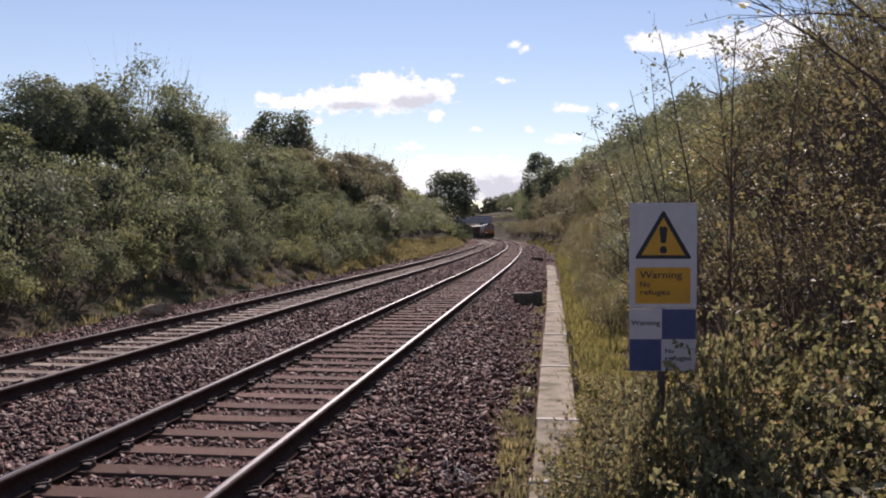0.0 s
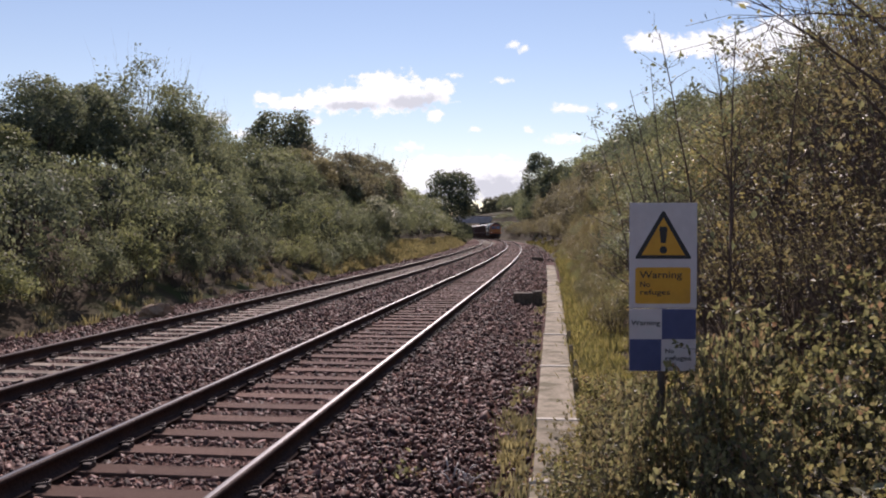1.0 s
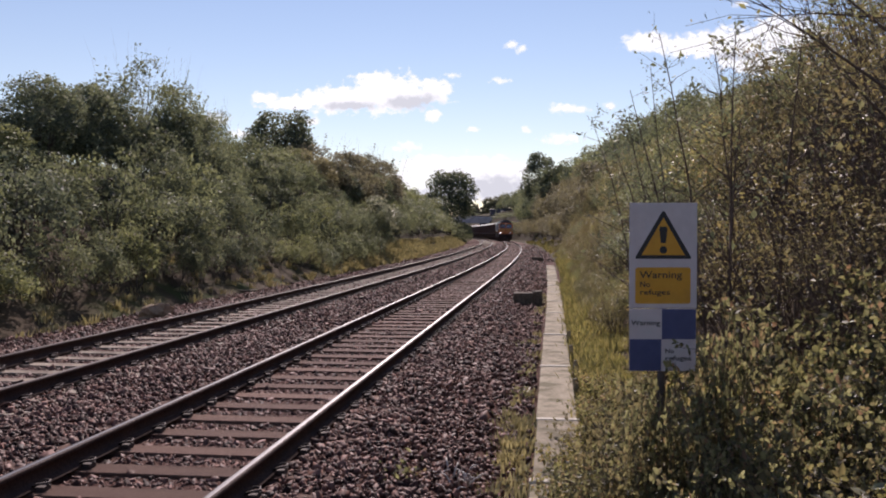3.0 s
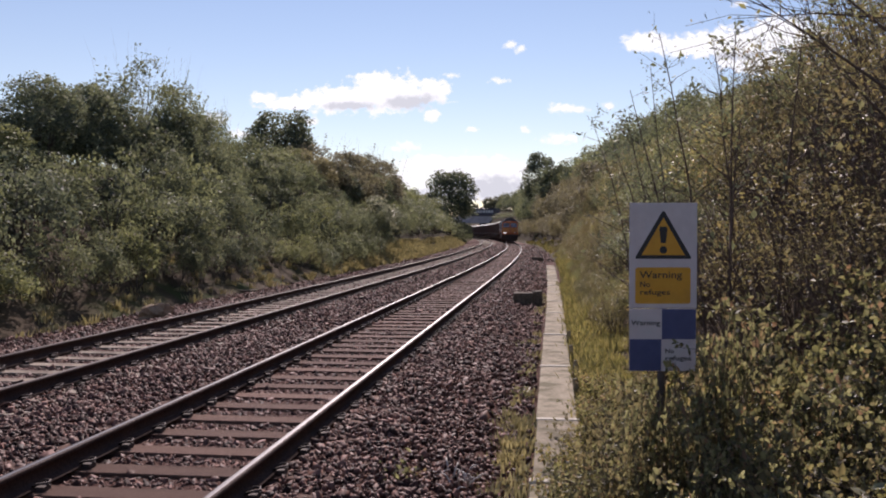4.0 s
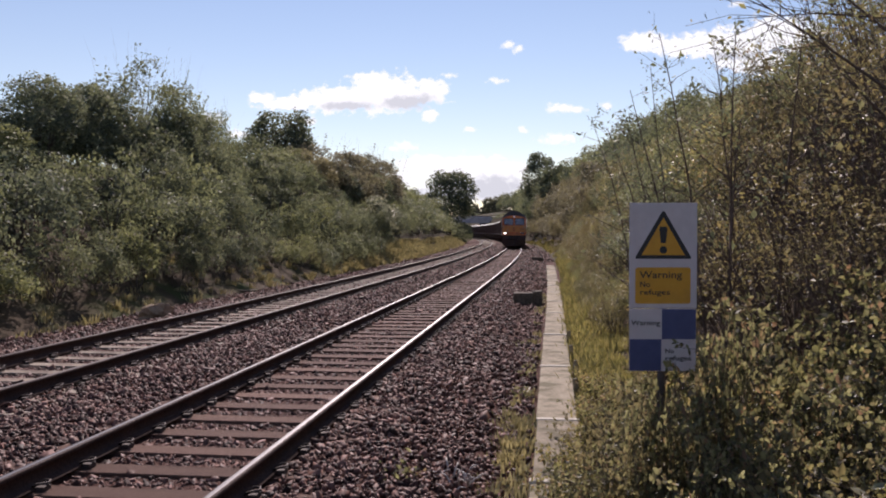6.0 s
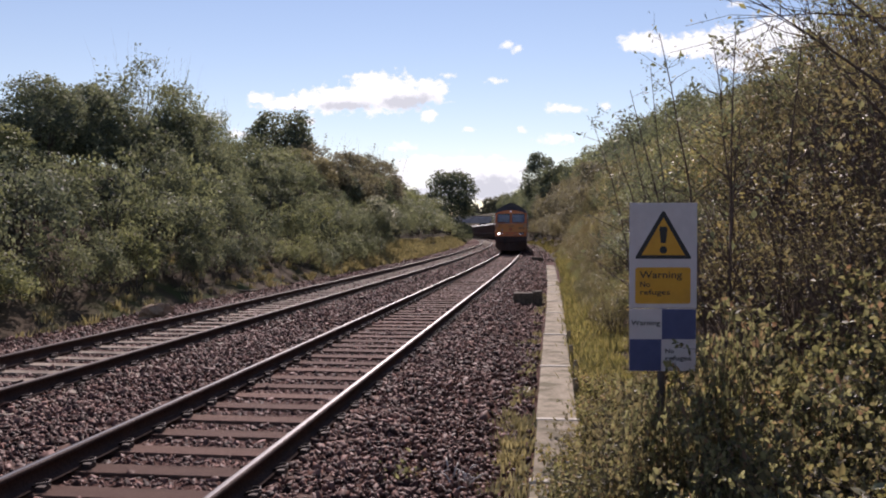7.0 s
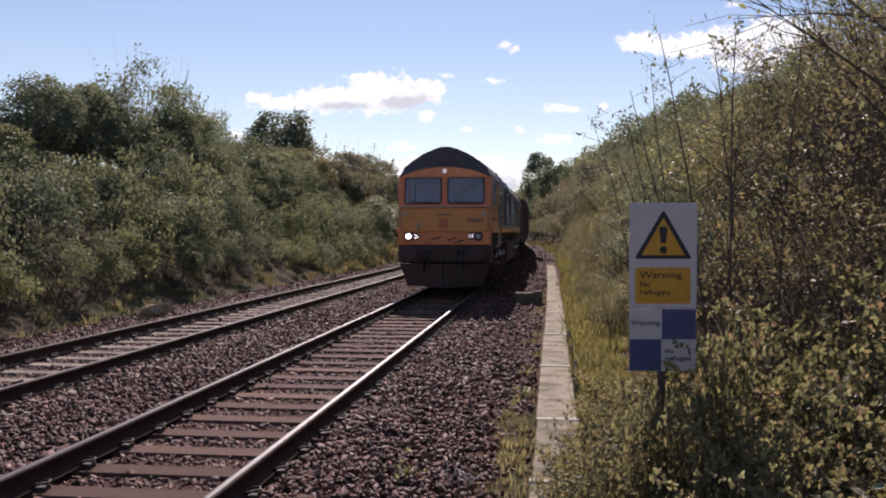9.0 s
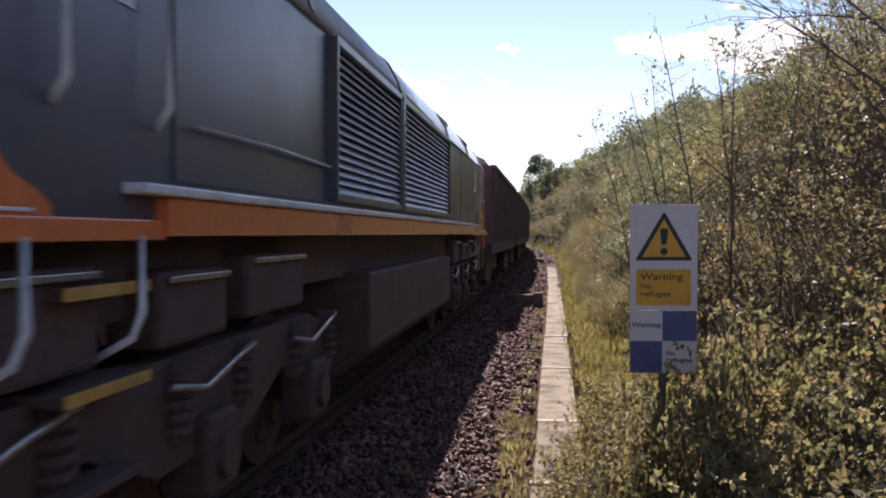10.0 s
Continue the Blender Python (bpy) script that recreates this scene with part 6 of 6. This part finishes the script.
def sapling(x, y, height, lean, seed, arms, leaf, label="thin bare-stemmed sapling with a few small leaves", z=None, r0=0.02, mat=None, arm_len=0.3):
    rng = np.random.default_rng(seed)
    top = tagged(empty("sapling"), label, "sapling", "saplings")
    bm = bmesh.new()
    pts = []
    for k in range(9):
        t = k / 8
        pts.append(Vector((lean[0] * t * t + rng.normal(0, 0.012), lean[1] * t + rng.normal(0, 0.012), height * t)))
    tube(bm, pts, [r0 * (1 - 0.82 * k / 8) for k in range(9)], 6)
    part("stem", bm, M_TWIG, top)
    lv = []
    for a in range(arms):
        t = 0.99 - 0.7 * rng.random() ** 1.5
        i = min(7, int(t * 8))
        p = pts[i].lerp(pts[i + 1], t * 8 - i)
        an = rng.uniform(0, 6.28)
        ln = height * arm_len * rng.uniform(0.5, 1.1) * (1.25 - t)
        way = Vector((math.cos(an), math.sin(an) * 0.6, rng.uniform(0.35, 1.0))).normalized() * ln
        m = p + way * 0.5 + Vector((rng.normal(0, 0.03), rng.normal(0, 0.03), -0.03 * ln))
        e = p + way
        bm = bmesh.new()
        tube(bm, [p, m, e], [r0 * 0.45 * (1.15 - t), r0 * 0.3 * (1.15 - t) + 0.001, 0.0012], 4)
        part("twig", bm, M_TWIG, top)
        for j in range(leaf):
            s = rng.uniform(0.35, 1.05)
            lv.append(np.array(p.lerp(m, s * 2) if s < 0.5 else m.lerp(e, s * 2 - 1)) + rng.normal(0, 0.02, 3))
    shared("leafage", quads_mesh("leafage", leaves(rng, np.array(lv), 0.046, 0.2), mat or M_LEAF_DARK), top)["kind"] = "stuff"
    top.matrix_basis = pose(x, y, land(x, y) - 0.05 if z is None else z)


def bough(x, y, z, ends, seed, r0):
    """A bare overhanging bough with side twigs; ends: polyline of the main limb."""
    rng = np.random.default_rng(seed)
    top = tagged(empty("bough"), "bare dark branch with fine side twigs", "branch", "overhanging branches")
    pts = [Vector(e) for e in ends]
    bm = bmesh.new()
    tube(bm, pts, [r0 * (1 - 0.8 * k / (len(pts) - 1)) for k in range(len(pts))], 6)
    part("limb", bm, M_TWIG, top)
    lv = []
    for k in range(16):
        i = rng.integers(0, len(pts) - 1)
        p = pts[i].lerp(pts[i + 1], rng.uniform(0, 1))
        way = (pts[i + 1] - pts[i]).normalized() + Vector(rng.normal(0, 0.45, 3))
        e = p + way * rng.uniform(0.15, 0.5)
        m = p.lerp(e, 0.5) + Vector(rng.normal(0, 0.02, 3))
        bm = bmesh.new()
        tube(bm, [p, m, e], [r0 * 0.3, r0 * 0.2, 0.0015], 4)
        part("twig", bm, M_TWIG, top)
        lv += [np.array(m.lerp(e, rng.uniform(0, 1))) + rng.normal(0, 0.02, 3) for _ in range(5)]
    shared("leafage", quads_mesh("leafage", leaves(rng, np.array(lv), 0.032, 0.1), M_LEAF_BRAM), top)["kind"] = "stuff"
    top.location = (x, y, z)


build_sign()
build_lineside()
build_bridge()
lorry = build_lorry()

for x, y, h, lean, sd, arms, lf in ((1.5, 8.0, 3.15, (0.05, 0.0), 1, 16, 5), (1.42, 8.6, 3.3, (-0.45, 0.0), 2, 12, 5), (1.25, 9.0, 2.9, (-0.5, 0.1), 3, 10, 4), (1.15, 9.5, 2.6, (-0.35, 0.0), 4, 9, 4),
                                  (1.75, 8.8, 3.1, (-0.25, 0.0), 5, 12, 4), (1.3, 10.5, 2.7, (-0.7, 0.0), 6, 9, 4), (1.95, 8.2, 3.2, (0.25, 0.0), 7, 14, 5), (1.1, 12.0, 3.0, (-0.6, 0.0), 8, 10, 6),
                                  (2.3, 8.5, 3.2, (0.2, 0.0), 9, 14, 5), (1.35, 7.3, 2.3, (0.1, 0.0), 10, 10, 4), (2.9, 8.0, 3.0, (0.1, 0.0), 11, 18, 8), (1.6, 12.5, 3.6, (-0.3, 0.0), 12, 14, 6)):
    sapling(x, y, h + 0.4, lean, sd, arms + 12, lf)
bough(2.55, 6.0, 2.30, [(0, 0, 0), (-0.45, 0.05, 0.22), (-0.85, 0.0, 0.50), (-1.22, 0.0, 0.76)], 1, 0.015)
bough(2.7, 6.1, 2.55, [(0, 0, 0), (-0.5, 0.05, 0.30), (-0.9, 0.0, 0.62), (-1.2, 0.0, 0.9)], 2, 0.013)
bough(2.5, 6.3, 2.25, [(0, 0, 0), (-0.3, 0.0, 0.1), (-0.6, 0.0, 0.42), (-0.85, 0.0, 0.85)], 3, 0.012)
bough(2.6, 5.8, 2.75, [(0, 0, 0), (-0.5, 0.0, 0.15), (-1.0, 0.0, 0.2), (-1.5, 0.0, 0.18)], 4, 0.009)
# ---------------------------------------------------------------- everything that moves
SPEED, AT_END = 23.6, 0.0      # metres a second, and where the locomotive's front stands at 10 s


def on_line(s, a, b):
    """Pose of a vehicle whose front is s metres along the line and whose bogies stand a and b behind it."""
    p = Vector((NEAR_C + bend(s + a), s + a, 0))
    q = Vector((NEAR_C + bend(s + b), s + b, 0))
    d = (q - p).normalized()
    o = p - d * a
    return pose(o.x, o.y, 0, 0, 0, math.degrees(math.atan2(-d.x, d.y)))


def front(t):
    return AT_END + SPEED * (10.0 - t)


def motions():
    for ob, x, y, z, k in CLOUDS:
        walk(ob, [(0.0, pose(x, y, z)), (10.0, pose(x - 19.0 * k, y, z))])
    steps = [k * 0.5 for k in range(21)]
    walk(loco, [(t, on_line(front(t), 4.3, 16.9)) for t in steps])
    for k, w in enumerate(wagons):
        walk(w, [(t, on_line(front(t) + 21.9 + k * WAGON_PITCH, 2.2, 11.2)) for t in steps])
    # wheels roll on the rails
    for w in loco_wheels:
        o = w.location.copy()
        walk(w, [(k / 30.0, pose(o.x, o.y, o.z, math.degrees(SPEED * k / 30.0 / 0.53) % 360.0)) for k in range(301)])
    walk(lorry, [(0.0, pose(-22.0 + 11.5 * 3.8 - 7.5, B_Y + 3.0, 6.2)), (10.0, pose(-22.0 - 11.5 * 6.2 - 7.5, B_Y + 3.0, 6.2))])


motions()
